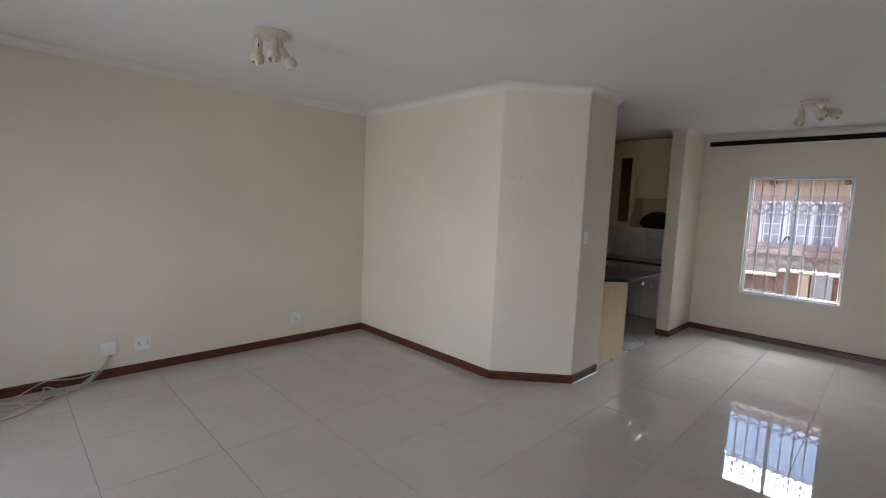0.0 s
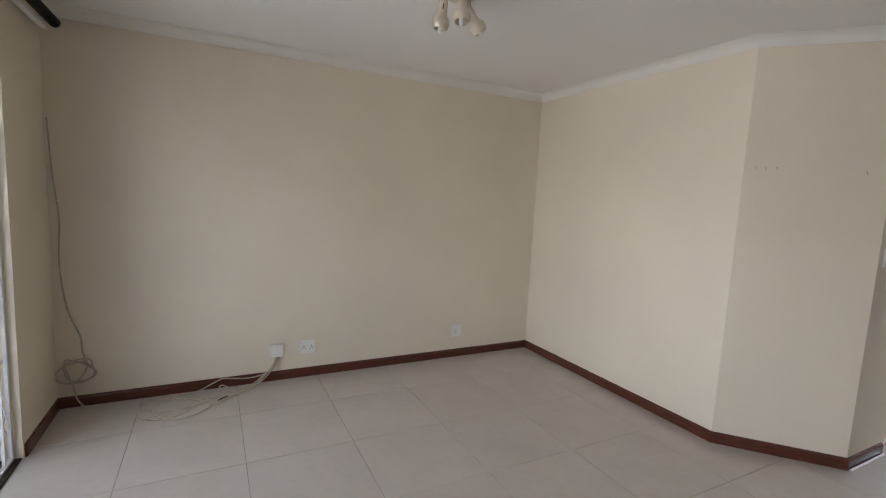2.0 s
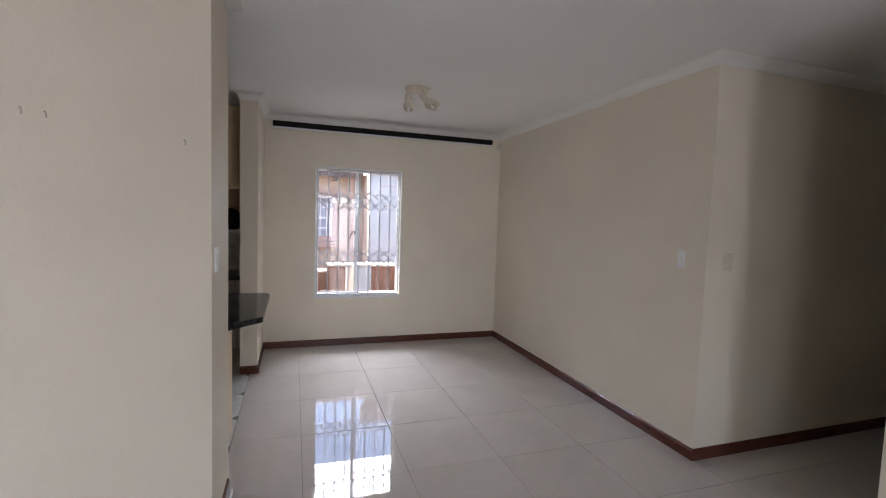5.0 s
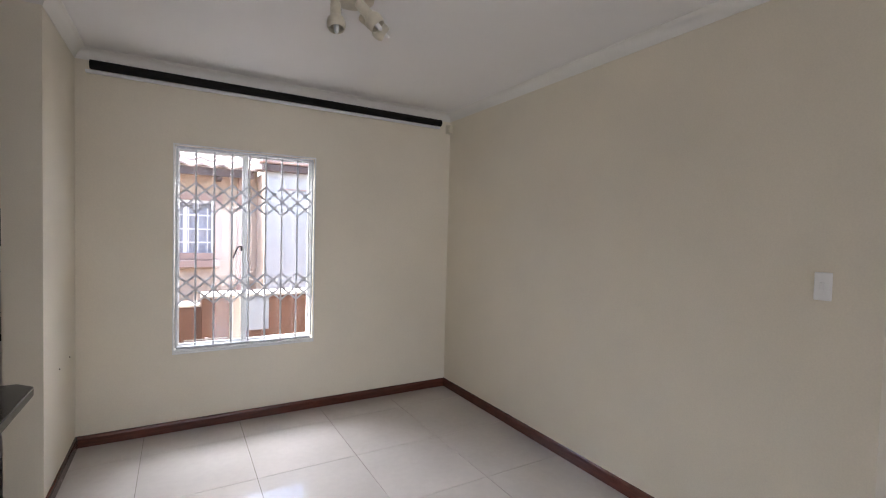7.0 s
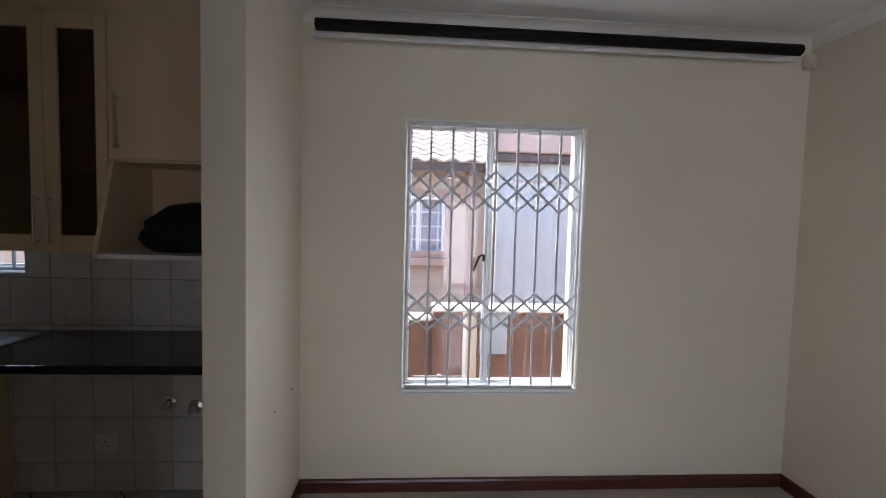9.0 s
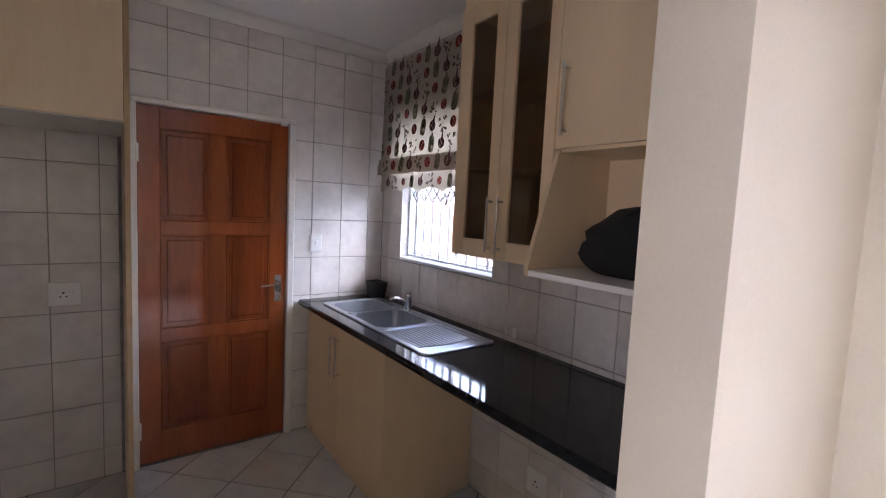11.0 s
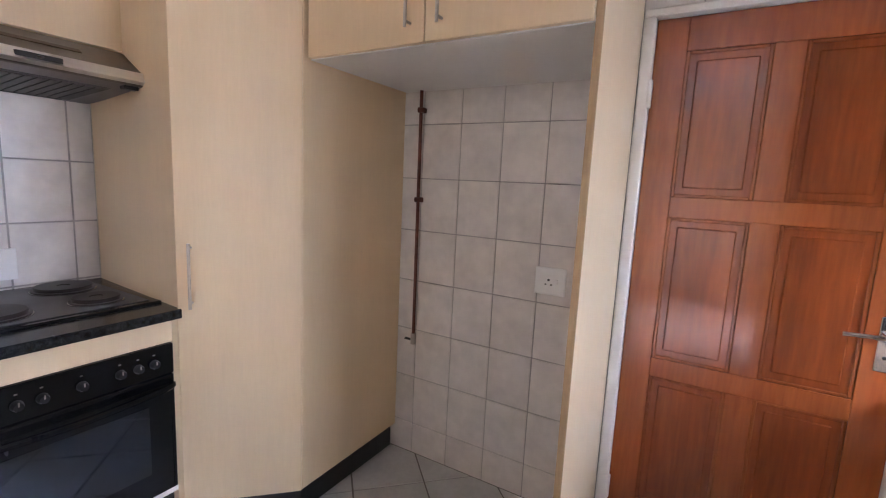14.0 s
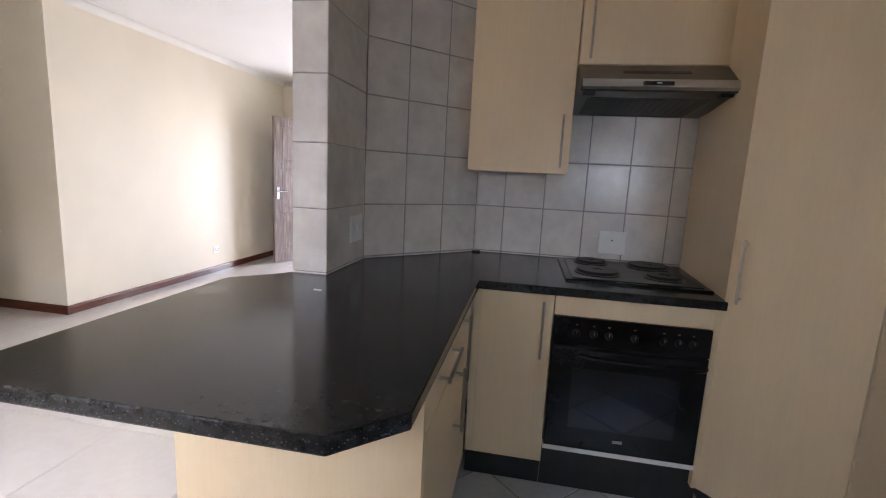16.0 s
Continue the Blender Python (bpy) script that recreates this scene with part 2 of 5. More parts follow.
def bevel_edges(bm, edges, r, seg=1):
    if r > 0 and edges:
        bmesh.ops.bevel(bm, geom=edges, offset=r, segments=seg, affect='EDGES', profile=0.5, clamp_overlap=True)


def box(x0, x1, y0, y1, z0, z1, r=0.0, seg=1, bm=None):
    b = bmesh.new()
    v = [b.verts.new((x, y, z)) for z in (z0, z1) for y in (y0, y1) for x in (x0, x1)]
    for f in ((0, 2, 3, 1), (4, 5, 7, 6), (0, 1, 5, 4), (2, 6, 7, 3), (0, 4, 6, 2), (1, 3, 7, 5)):
        b.faces.new([v[i] for i in f])
    bevel_edges(b, b.edges[:], r, seg)
    return join(bm, b)


def join(bm, b):
    if bm is None:
        return b
    me = bpy.data.meshes.new("tmp")
    b.to_mesh(me)
    b.free()
    bm.from_mesh(me)
    bpy.data.meshes.remove(me)
    return bm


def prism(pts, z0, z1, r=0.0, seg=1, bm=None):
    b = bmesh.new()
    lo = [b.verts.new((x, y, z0)) for x, y in pts]
    hi = [b.verts.new((x, y, z1)) for x, y in pts]
    n = len(pts)
    b.faces.new(lo[::-1])
    b.faces.new(hi)
    for i in range(n):
        b.faces.new((lo[i], lo[(i + 1) % n], hi[(i + 1) % n], hi[i]))
    bevel_edges(b, b.edges[:], r, seg)
    return join(bm, b)


def profile(pts, axis, a0, a1, r=0.0, bm=None):
    """A section swept straight: axis x takes (y, z) points, axis y takes (x, z)."""
    b = bmesh.new()
    put = (lambda a, p: (a, p[0], p[1])) if axis == "x" else (lambda a, p: (p[0], a, p[1]))
    lo = [b.verts.new(put(a0, p)) for p in pts]
    hi = [b.verts.new(put(a1, p)) for p in pts]
    n = len(pts)
    b.faces.new(lo[::-1])
    b.faces.new(hi)
    for i in range(n):
        b.faces.new((lo[i], lo[(i + 1) % n], hi[(i + 1) % n], hi[i]))
    bevel_edges(b, b.edges[:], r)
    return join(bm, b)


def lathe(rings, base, axis=(0, 0, 1), seg=20, bm=None):
    """(radius, height) rings turned round an axis that starts at base."""
    b = bmesh.new()
    q = Vector((0, 0, 1)).rotation_difference(Vector(axis).normalized()).to_matrix()
    base = Vector(base)
    loops = []
    for rad, h in rings:
        if rad < 1e-6:
            loops.append([b.verts.new(base + q @ Vector((0, 0, h)))])
        else:
            loops.append([b.verts.new(base + q @ Vector((rad * math.cos(math.tau * k / seg), rad * math.sin(math.tau * k / seg), h))) for k in range(seg)])
    for p, s in zip(loops, loops[1:]):
        for k in range(seg):
            c = [p[k % len(p)], p[(k + 1) % len(p)], s[(k + 1) % len(s)], s[k % len(s)]]
            c = list(dict.fromkeys(c))
            if len(c) > 2:
                b.faces.new(c)
    for loop, flip in ((loops[0], True), (loops[-1], False)):
        if len(loop) > 2:
            b.faces.new(loop[::-1] if flip else loop)
    return join(bm, b)


def rod(p0, p1, r, seg=10, bm=None):
    p0, p1 = Vector(p0), Vector(p1)
    return lathe([(r, 0), (r, (p1 - p0).length)], p0, p1 - p0, seg, bm)


def tube(pts, r, seg=6, steps=6, bm=None):
    """A round cable along a smooth line through the points."""
    b = bmesh.new()
    p = [Vector(q) for q in pts]
    line = []
    for i in range(len(p) - 1):
        a, c, d, e = p[max(i - 1, 0)], p[i], p[i + 1], p[min(i + 2, len(p) - 1)]
        for k in range(steps):
            t = k / steps
            line.append(0.5 * ((2 * c) + (d - a) * t + (2 * a - 5 * c + 4 * d - e) * t * t + (3 * c - a - 3 * d + e) * t ** 3))
    line.append(p[-1])
    prev = None
    side = Vector((0.3, 0.2, 0.93))
    for i, q in enumerate(line):
        tan = (line[min(i + 1, len(line) - 1)] - line[max(i - 1, 0)]).normalized()
        u = (side - tan * side.dot(tan)).normalized()
        w = tan.cross(u)
        side = u
        loop = [b.verts.new(q + r * (math.cos(math.tau * k / seg) * u + math.sin(math.tau * k / seg) * w)) for k in range(seg)]
        if prev:
            for k in range(seg):
                b.faces.new((prev[k], prev[(k + 1) % seg], loop[(k + 1) % seg], loop[k]))
        else:
            b.faces.new(loop[::-1])
        prev = loop
    b.faces.new(prev)
    return join(bm, b)


def strip(p0, p1, w, d, n):
    """A flat bar from p0 to p1, w wide, d deep along the normal n."""
    p0, p1, n = Vector(p0), Vector(p1), Vector(n).normalized()
    side = (p1 - p0).cross(n).normalized() * w / 2
    b = bmesh.new()
    v = [b.verts.new(p + s * side + e * n * d / 2) for p in (p0, p1) for s, e in ((-1, -1), (1, -1), (1, 1), (-1, 1))]
    for f in ((0, 1, 2, 3), (7, 6, 5, 4), (0, 4, 5, 1), (1, 5, 6, 2), (2, 6, 7, 3), (3, 7, 4, 0)):
        b.faces.new([v[i] for i in f])
    return b


def moulding(path, section, closed=False):
    """A section of (out, z) points swept along a line on the plan with mitred corners; the room lies to the left of the line."""
    b = bmesh.new()
    n = len(path)
    loops = []
    for i in range(n):
        p = Vector(path[i])
        a = Vector(path[(i - 1) % n]) if closed or i else None
        c = Vector(path[(i + 1) % n]) if closed or i < n - 1 else None
        d1 = (p - a).normalized() if a else (c - p).normalized()
        d2 = (c - p).normalized() if c else d1
        n1, n2 = Vector((-d1.y, d1.x)), Vector((-d2.y, d2.x))
        m = (n1 + n2) / (1 + n1.dot(n2))
        loops.append([b.verts.new((p.x + m.x * o, p.y + m.y * o, z)) for o, z in section])
    pairs = list(zip(loops, loops[1:])) + ([(loops[-1], loops[0])] if closed else [])
    k = len(section)
    for s, e in pairs:
        for j in range(k):
            b.faces.new((s[j], s[(j + 1) % k], e[(j + 1) % k], e[j]))
    if not closed:
        b.faces.new(loops[0][::-1])
        b.faces.new(loops[-1])
    return b


def frame_of(x0, x1, z0, z1, w, y0, y1, r=0.002):
    """A rectangular frame that faces along y, as one mesh."""
    bm = box(x0, x0 + w, y0, y1, z0, z1, r)
    box(x1 - w, x1, y0, y1, z0, z1, r, bm=bm)
    box(x0 + w, x1 - w, y0, y1, z1 - w, z1, r, bm=bm)
    box(x0 + w, x1 - w, y0, y1, z0, z0 + w, r, bm=bm)
    return bm


# ---- the shell ----
CEILING = 2.64
ROOM = [(-4.365, -0.83), (1.142, -0.83), (1.142, 2.705), (4.0, 2.705), (4.0, 3.678), (1.12, 3.678), (1.12, 6.86), (-1.737, 6.86),
        (-1.737, 6.05), (-1.893, 6.05), (-1.893, 6.89), (-4.40, 6.89), (-4.40, 3.25), (-2.39, 3.25), (-1.90, 3.74), (-1.90, 4.155),
        (-1.752, 4.155), (-1.752, 3.627), (-2.30, 3.13), (-4.365, 3.13)]


def wall_with_holes(axis, a0, a1, f0, f1, holes, top=CEILING):
    """A wall along an axis from a0 to a1, between the faces f0 and f1, with openings (a, a, z, z)."""
    bm = bmesh.new()

    def put(u0, u1, z0, z1):
        if u1 - u0 > 1e-4 and z1 - z0 > 1e-4:
            if axis == "x":
                box(u0, u1, f0, f1, z0, z1, bm=bm)
            else:
                box(f0, f1, u0, u1, z0, z1, bm=bm)
    u = a0
    for h0, h1, z0, z1 in sorted(holes):
        put(u, h0, 0, top)
        put(h0, h1, 0, z0)
        put(h0, h1, z1, top)
        u = h1
    put(u, a1, 0, top)
    return bm


wall_west = solid("wall_west", wall_with_holes("y", -1.06, 3.13, -4.60, -4.365, []), WALL, "smooth cream painted plaster wall of the living room", "wall", kind="structure")
wall_west_kitchen = solid("wall_west_kitchen", wall_with_holes("y", 3.13, 7.12, -4.60, -4.408, [(5.372, 6.200, 0.0, 2.060)]), GROUT_W, "kitchen wall covered with beige tiles", "wall", kind="structure")
wall_south = solid("wall_south", wall_with_holes("x", -4.365, 4.1, -1.06, -0.83, [(-3.72, -1.30, 0.0, 2.10), (-0.46, 0.42, 0.0, 2.07)]), WALL, "cream wall with sliding door and front door", "wall", kind="structure")
wall_middle = solid("wall_middle", prism([(-4.365, 3.13), (-2.30, 3.13), (-1.752, 3.627), (-1.752, 4.147), (-1.892, 4.147), (-1.892, 3.737), (-2.387, 3.242), (-4.408, 3.242), (-4.408, 3.13)], 0, CEILING), WALL, "cream plaster wall with an angled corner beside the kitchen", "wall", kind="structure")
wall_north = solid("wall_north", wall_with_holes("x", -1.737, 1.27, 6.86, 7.09, [(-1.174, -0.178, 0.576, 2.085)]), WALL, "cream dining wall with a barred window", "wall", kind="structure")
wall_north_kitchen = solid("wall_north_kitchen", wall_with_holes("x", -4.408, -1.893, 6.898, 7.12, [(-4.130, -3.186, 1.190, 2.10)]), GROUT_W, "kitchen wall covered with beige tiles, with a window", "wall", kind="structure")
solid("wall_stub", wall_with_holes("y", 6.05, 7.09, -1.893, -1.737, []), WALL, "short cream wall between kitchen and dining area", "wall", kind="structure")
solid("wall_east", wall_with_holes("y", 3.678, 6.86, 1.12, 1.27, []), WALL, "cream plaster wall of the dining area", "wall", kind="structure")
solid("wall_passage_north", wall_with_holes("x", 1.27, 4.1, 3.678, 3.83, []), WALL, "cream plaster wall along the passage", "wall", kind="structure")
solid("wall_passage_south", wall_with_holes("x", 1.142, 4.1, 2.555, 2.705, []), WALL, "cream plaster wall along the passage", "wall", kind="structure")
solid("wall_hall", wall_with_holes("y", -0.83, 2.555, 1.142, 1.30, []), WALL, "cream plaster wall of the entrance hall", "wall", kind="structure")
solid("wall_passage_end", wall_with_holes("y", 2.705, 3.678, 4.0, 4.1, []), WALL, "cream plaster wall closing the passage", "wall", kind="structure")
solid("ceiling", box(-4.62, 4.12, -1.08, 7.14, CEILING, CEILING + 0.12), CEIL, "flat white painted ceiling with a grey tinge", "ceiling", kind="structure")
COVE = [(0, CEILING - 0.066), (0.004, CEILING - 0.066), (0.007, CEILING - 0.058), (0.017, CEILING - 0.037), (0.034, CEILING - 0.018), (0.054, CEILING - 0.008), (0.064, CEILING - 0.004), (0.066, CEILING - 0.0005), (0, CEILING - 0.0005)]
solid("cornice", moulding(ROOM, COVE, True), CORNICE, "white coved plaster cornice under the ceiling", "cornice", kind="structure", smooth=True)
SKIRTING = [(0, 0.0), (0.015, 0.0), (0.015, 0.058), (0.011, 0.070), (0.006, 0.076), (0, 0.076)]
for run in ([(0.46, -0.83), (1.142, -0.83), (1.142, 2.705), (4.0, 2.705)],
            [(4.0, 3.678), (1.12, 3.678), (1.12, 6.86), (-1.737, 6.86), (-1.737, 6.05), (-1.893, 6.05)],
            [(-1.752, 4.10), (-1.752, 3.627), (-2.30, 3.13), (-4.365, 3.13), (-4.365, -0.83), (-3.74, -0.83)],
            [(-1.28, -0.83), (-0.48, -0.83)]):
    solid("baseboard", moulding(run, SKIRTING), SKIRT, "varnished red-brown wooden skirting board along the wall", "skirting", kind="structure")
solid("threshold_trim", box(-1.733, -1.720, 3.625, 4.10, 0.0, 0.012, 0.003), LIPSTEEL, "thin metal edging strip lying on the floor at the skirting", "trim", kind="structure")
floor = solid("floor", box(-4.62, 4.12, -1.08, 7.14, -0.14, -0.005), GROUT_D, "glossy cream porcelain floor with thin dark joints", "floor", kind="structure")


# ---- doors, windows, gates ----
def scissor_gate(name, x0, x1, z0, z1, y, gaps, zones, label, clips=(), mat=GATESTEEL):
    """A folding steel security gate in the plane y: upright bars with crossed flat strips between them."""
    g = thing(name, ((x0 + x1) / 2, y, z0), label, "security gate")
    step = (x1 - x0) / gaps
    for z in (z0 + 0.008, z1 - 0.008):
        part("rail", box(x0, x1, y - 0.012, y + 0.012, z - 0.008, z + 0.008, 0.002), mat, g)
    for i in range(gaps + 1):
        x = x0 + i * step
        part("bar", box(x - 0.006, x + 0.006, y - 0.008, y + 0.008, z0 + 0.016, z1 - 0.016, 0.0015), mat, g)
    for za, zb in zones:
        h = (zb - za) / 2
        for i in range(gaps):
            xa, xb = x0 + i * step, x0 + (i + 1) * step
            for row in range(2):
                a, b = za + row * h, za + (row + 1) * h
                part("lattice_strip", strip((xa, y - 0.010, a), (xb, y - 0.010, b), 0.0135, 0.003, (0, 1, 0)), mat, g)
                part("lattice_strip", strip((xa, y - 0.014, b), (xb, y - 0.014, a), 0.0135, 0.003, (0, 1, 0)), mat, g)
    for z in clips:
        for i in range(0, gaps, 2):
            xa = x0 + i * step
            part("clip", box(xa, xa + step, y - 0.014, y - 0.009, z - 0.009, z + 0.009), mat, g)
    return g


def casement_window(name, x0, x1, z0, z1, y, split, label):
    w = thing(name, ((x0 + x1) / 2, y, z0), label, "window", kind="structure")
    part("window_frame", frame_of(x0, x1, z0, z1, 0.016, y - 0.02, y + 0.025), WHITESTEEL, w)
    part("mullion", box(split - 0.006, split + 0.006, y - 0.02, y + 0.025, z0 + 0.016, z1 - 0.016, 0.002), WHITESTEEL, w)
    for xa, xb, off in ((x0 + 0.016, split - 0.006, -0.004), (split + 0.006, x1 - 0.016, 0.0)):
        sash = part("sash", frame_of(xa + 0.001, xb - 0.001, z0 + 0.017, z1 - 0.017, 0.013, y + off - 0.012, y + off + 0.014), WHITESTEEL, w)
        pane = part("pane", box(xa + 0.012, xb - 0.012, y + off - 0.002, y + off + 0.002, z0 + 0.028, z1 - 0.028), GLASS, sash)
        pane.visible_shadow = False
    zc = (z0 + z1) / 2
    h = box(split - 0.030, split - 0.016, y - 0.040, y - 0.016, zc - 0.02, zc + 0.02, 0.003)
    tube([(split - 0.023, y - 0.040, zc + 0.012), (split - 0.050, y - 0.050, zc + 0.008), (split - 0.085, y - 0.052, zc - 0.075)], 0.006, 8, 5, h)
    part("window_handle", h, IRON, w, "dark metal casement handle")
    s = box(x0 + 0.06, split - 0.12, y - 0.030, y - 0.022, z0 + 0.046, z0 + 0.054)
    box(x0 + 0.20, x0 + 0.22, y - 0.040, y - 0.014, z0 + 0.040, z0 + 0.062, bm=s)
    part("window_stay", s, NICKEL, w)
    return w


casement_window("window_1", -1.172, -0.180, 0.596, 2.083, 6.945, -0.700, "white steel casement window with a fixed and an opening sash")
scissor_gate("window_security_gate", -1.160, -0.192, 0.600, 2.078, 6.872, 8, ((0.93, 1.145), (1.605, 1.825)), "white folding steel burglar gate across the dining window, greyed as if backlit", mat=WINDOWGATE)
solid("sill_trim", box(-1.182, -0.170, 6.851, 6.921, 0.577, 0.597, 0.004), WHITESTEEL, "narrow white painted window sill", "sill", kind="structure")
for x0, x1, z0, z1 in ((-1.184, -1.1745, 0.566, 2.095), (-0.1775, -0.168, 0.566, 2.095), (-1.174, -0.178, 2.0855, 2.095), (-1.174, -0.178, 0.566, 0.576)):
    solid("window_trim", box(x0, x1, 6.851, 6.8595, z0, z1, 0.001), WHITESTEEL, "thin white painted strip round the window opening", "trim", kind="structure")

casement_window("window_2", -4.128, -3.188, 1.215, 2.098, 7.03, -3.66, "white steel kitchen window half covered by the blind")
scissor_gate("kitchen_window_security_gate", -4.115, -3.200, 1.218, 2.09, 6.955, 10, ((1.60, 1.80),), "white folding steel burglar gate across the kitchen window")
solid("sill_trim", box(-4.128, -3.188, 6.885, 7.00, 1.191, 1.213, 0.004), WHITESTEEL, "narrow white painted window sill", "sill", kind="structure")

sliding = thing("sliding_door", (-2.51, -0.98, 0), "white aluminium sliding door behind the security gate", "door", kind="structure")
part("door_frame", frame_of(-3.718, -1.302, 0.0, 2.098, 0.05, -1.03, -0.95), WHITESTEEL, sliding)
for xa, xb, y in ((-3.668, -2.49, -0.975), (-2.53, -1.352, -1.005)):
    leaf = part("door_leaf", frame_of(xa, xb, 0.05, 2.048, 0.055, y - 0.015, y + 0.015), WHITESTEEL, sliding)
    pane = part("pane", box(xa + 0.05, xb - 0.05, y - 0.003, y + 0.003, 0.10, 1.998), GLASS, leaf)
    pane.visible_shadow = False
scissor_gate("sliding_security_gate", -3.700, -1.330, 0.012, 2.085, -0.875, 25, ((0.16, 0.40), (0.80, 1.06), (1.56, 1.82)), "white folding steel security gate across the sliding door", (0.58, 1.30))


part("floor_track", box(-3.715, -1.305, -0.948, -0.835, 0.001, 0.012, 0.002), IRON, sliding, "dark worn door track")


def panel_door(name, w, h, d, mat, mat2, label, handle_x, kind="structure"):
    """A six panel door of size w x h x d, at the origin: hinge edge at x 0, thickness along y."""
    door = thing(name, (0, 0, 0), label, "door", kind=kind)
    st, mid = 0.105, 0.085
    part("stile", box(0, st, -d / 2, d / 2, 0.006, h, 0.002), mat, door)
    part("stile", box(w - st, w, -d / 2, d / 2, 0.006, h, 0.002), mat, door)
    zs = [0.006, 0.19, 0.715, 0.790, 1.335, 1.410, h - 0.115, h]
    for i in (0, 2, 4, 6):
        part("rail", box(st, w - st, -d / 2 + 0.0005, d / 2 - 0.0005, zs[i], zs[i + 1], 0.002), mat, door)
    cx = w / 2
    for za, zb in ((zs[1], zs[2]), (zs[3], zs[4]), (zs[5], zs[6])):
        part("muntin", box(cx - mid / 2, cx + mid / 2, -d / 2 + 0.001, d / 2 - 0.001, za, zb, 0.002), mat, door)
        for xa, xb in ((st, cx - mid / 2), (cx + mid / 2, w - st)):
            bm = box(xa, xb, -0.008, 0.008, za, zb)
            box(xa + 0.034, xb - 0.034, -0.0125, 0.0125, za + 0.034, zb - 0.034, 0.004, bm=bm)
            part("panel", bm, mat2, door)
            m = bmesh.new()
            for y in (-0.0165, 0.0085):
                for q in ((xa, xa + 0.012, za, zb), (xb - 0.012, xb, za, zb), (xa + 0.012, xb - 0.012, za, za + 0.012), (xa + 0.012, xb - 0.012, zb - 0.012, zb)):
                    box(q[0], q[1], y, y + 0.008, q[2], q[3], 0.003, bm=m)
            part("moulding", m, mat, door)
    s = 1 if handle_x > w / 2 else -1
    for side in (-1, 1):
        y = side * d / 2
        plate = part("lock_plate", box(handle_x - 0.021, handle_x + 0.021, min(y, y + side * 0.005), max(y, y + side * 0.005), 0.90, 1.075, 0.002), CHROME, door, "worn chrome lock plate")
        hb = rod((handle_x, y, 1.015), (handle_x, y + side * 0.045, 1.015), 0.009, 10)
        tube([(handle_x, y + side * 0.042, 1.015), (handle_x - s * 0.05, y + side * 0.046, 1.016), (handle_x - s * 0.115, y + side * 0.040, 1.012)], 0.008, 8, 5, hb)
        part("door_handle", hb, CHROME, plate, "chrome lever handle", True)
        part("keyhole", lathe([(0.006, 0), (0.006, 0.0015)], (handle_x, y + side * 0.005, 0.945), (0, side, 0), 10), BLACK, plate)
    return door


kdoor = panel_door("door_1", 0.806, 2.038, 0.040, DOORWOOD, PANELWOOD, "closed varnished red-brown wooden door with six panels", 0.755)
kdoor.matrix_basis = pose(-4.428, 5.384, 0.003, 0, 0, 90)
kframe = thing("door_frame", (-4.41, 5.786, 0), "off-white painted steel frame round the kitchen door", "door frame", kind="structure")
for y0, y1, z0, z1 in ((5.341, 5.383, 0, 2.046), (6.191, 6.232, 0, 2.046), (5.341, 6.232, 2.046, 2.074)):
    part("jamb", box(-4.56, -4.378, y0, y1, z0, z1, 0.004), FRAMEPAINT, kframe)
for z in (0.22, 1.78):
    part("hinge", box(-4.392, -4.374, 5.377, 5.392, z - 0.05, z + 0.05, 0.003), FRAMEPAINT, kframe)
part("latch", box(-4.385, -4.366, 6.135, 6.175, 2.028, 2.048, 0.002), FRAMEPAINT, kframe)
solid("wall_behind_door", box(-4.80, -4.70, 5.2, 6.4, 0, 2.3), GROUT_W, "plain wall closing the space behind the door", "wall", kind="structure")

fdoor = panel_door("door_2", 0.93, 2.03, 0.042, DARKWOOD, DARKWOOD, "open dark wooden front door with six panels, greyed by a painted sky sheen", 0.87)
fdoor.matrix_basis = pose(0.41, -0.80, 0.004, 0, 0, 66)
fframe = thing("door_frame", (0, -0.95, 0), "wooden frame of the front door in the same sheen-greyed colour", "door frame", kind="structure")
for x0, x1, z0, z1 in ((-0.459, -0.41, 0, 2.02), (0.371, 0.419, 0, 2.02), (-0.459, 0.419, 2.02, 2.069)):
    part("jamb", box(x0, x1, -1.03, -0.86, z0, z1, 0.004), DARKWOOD, fframe)


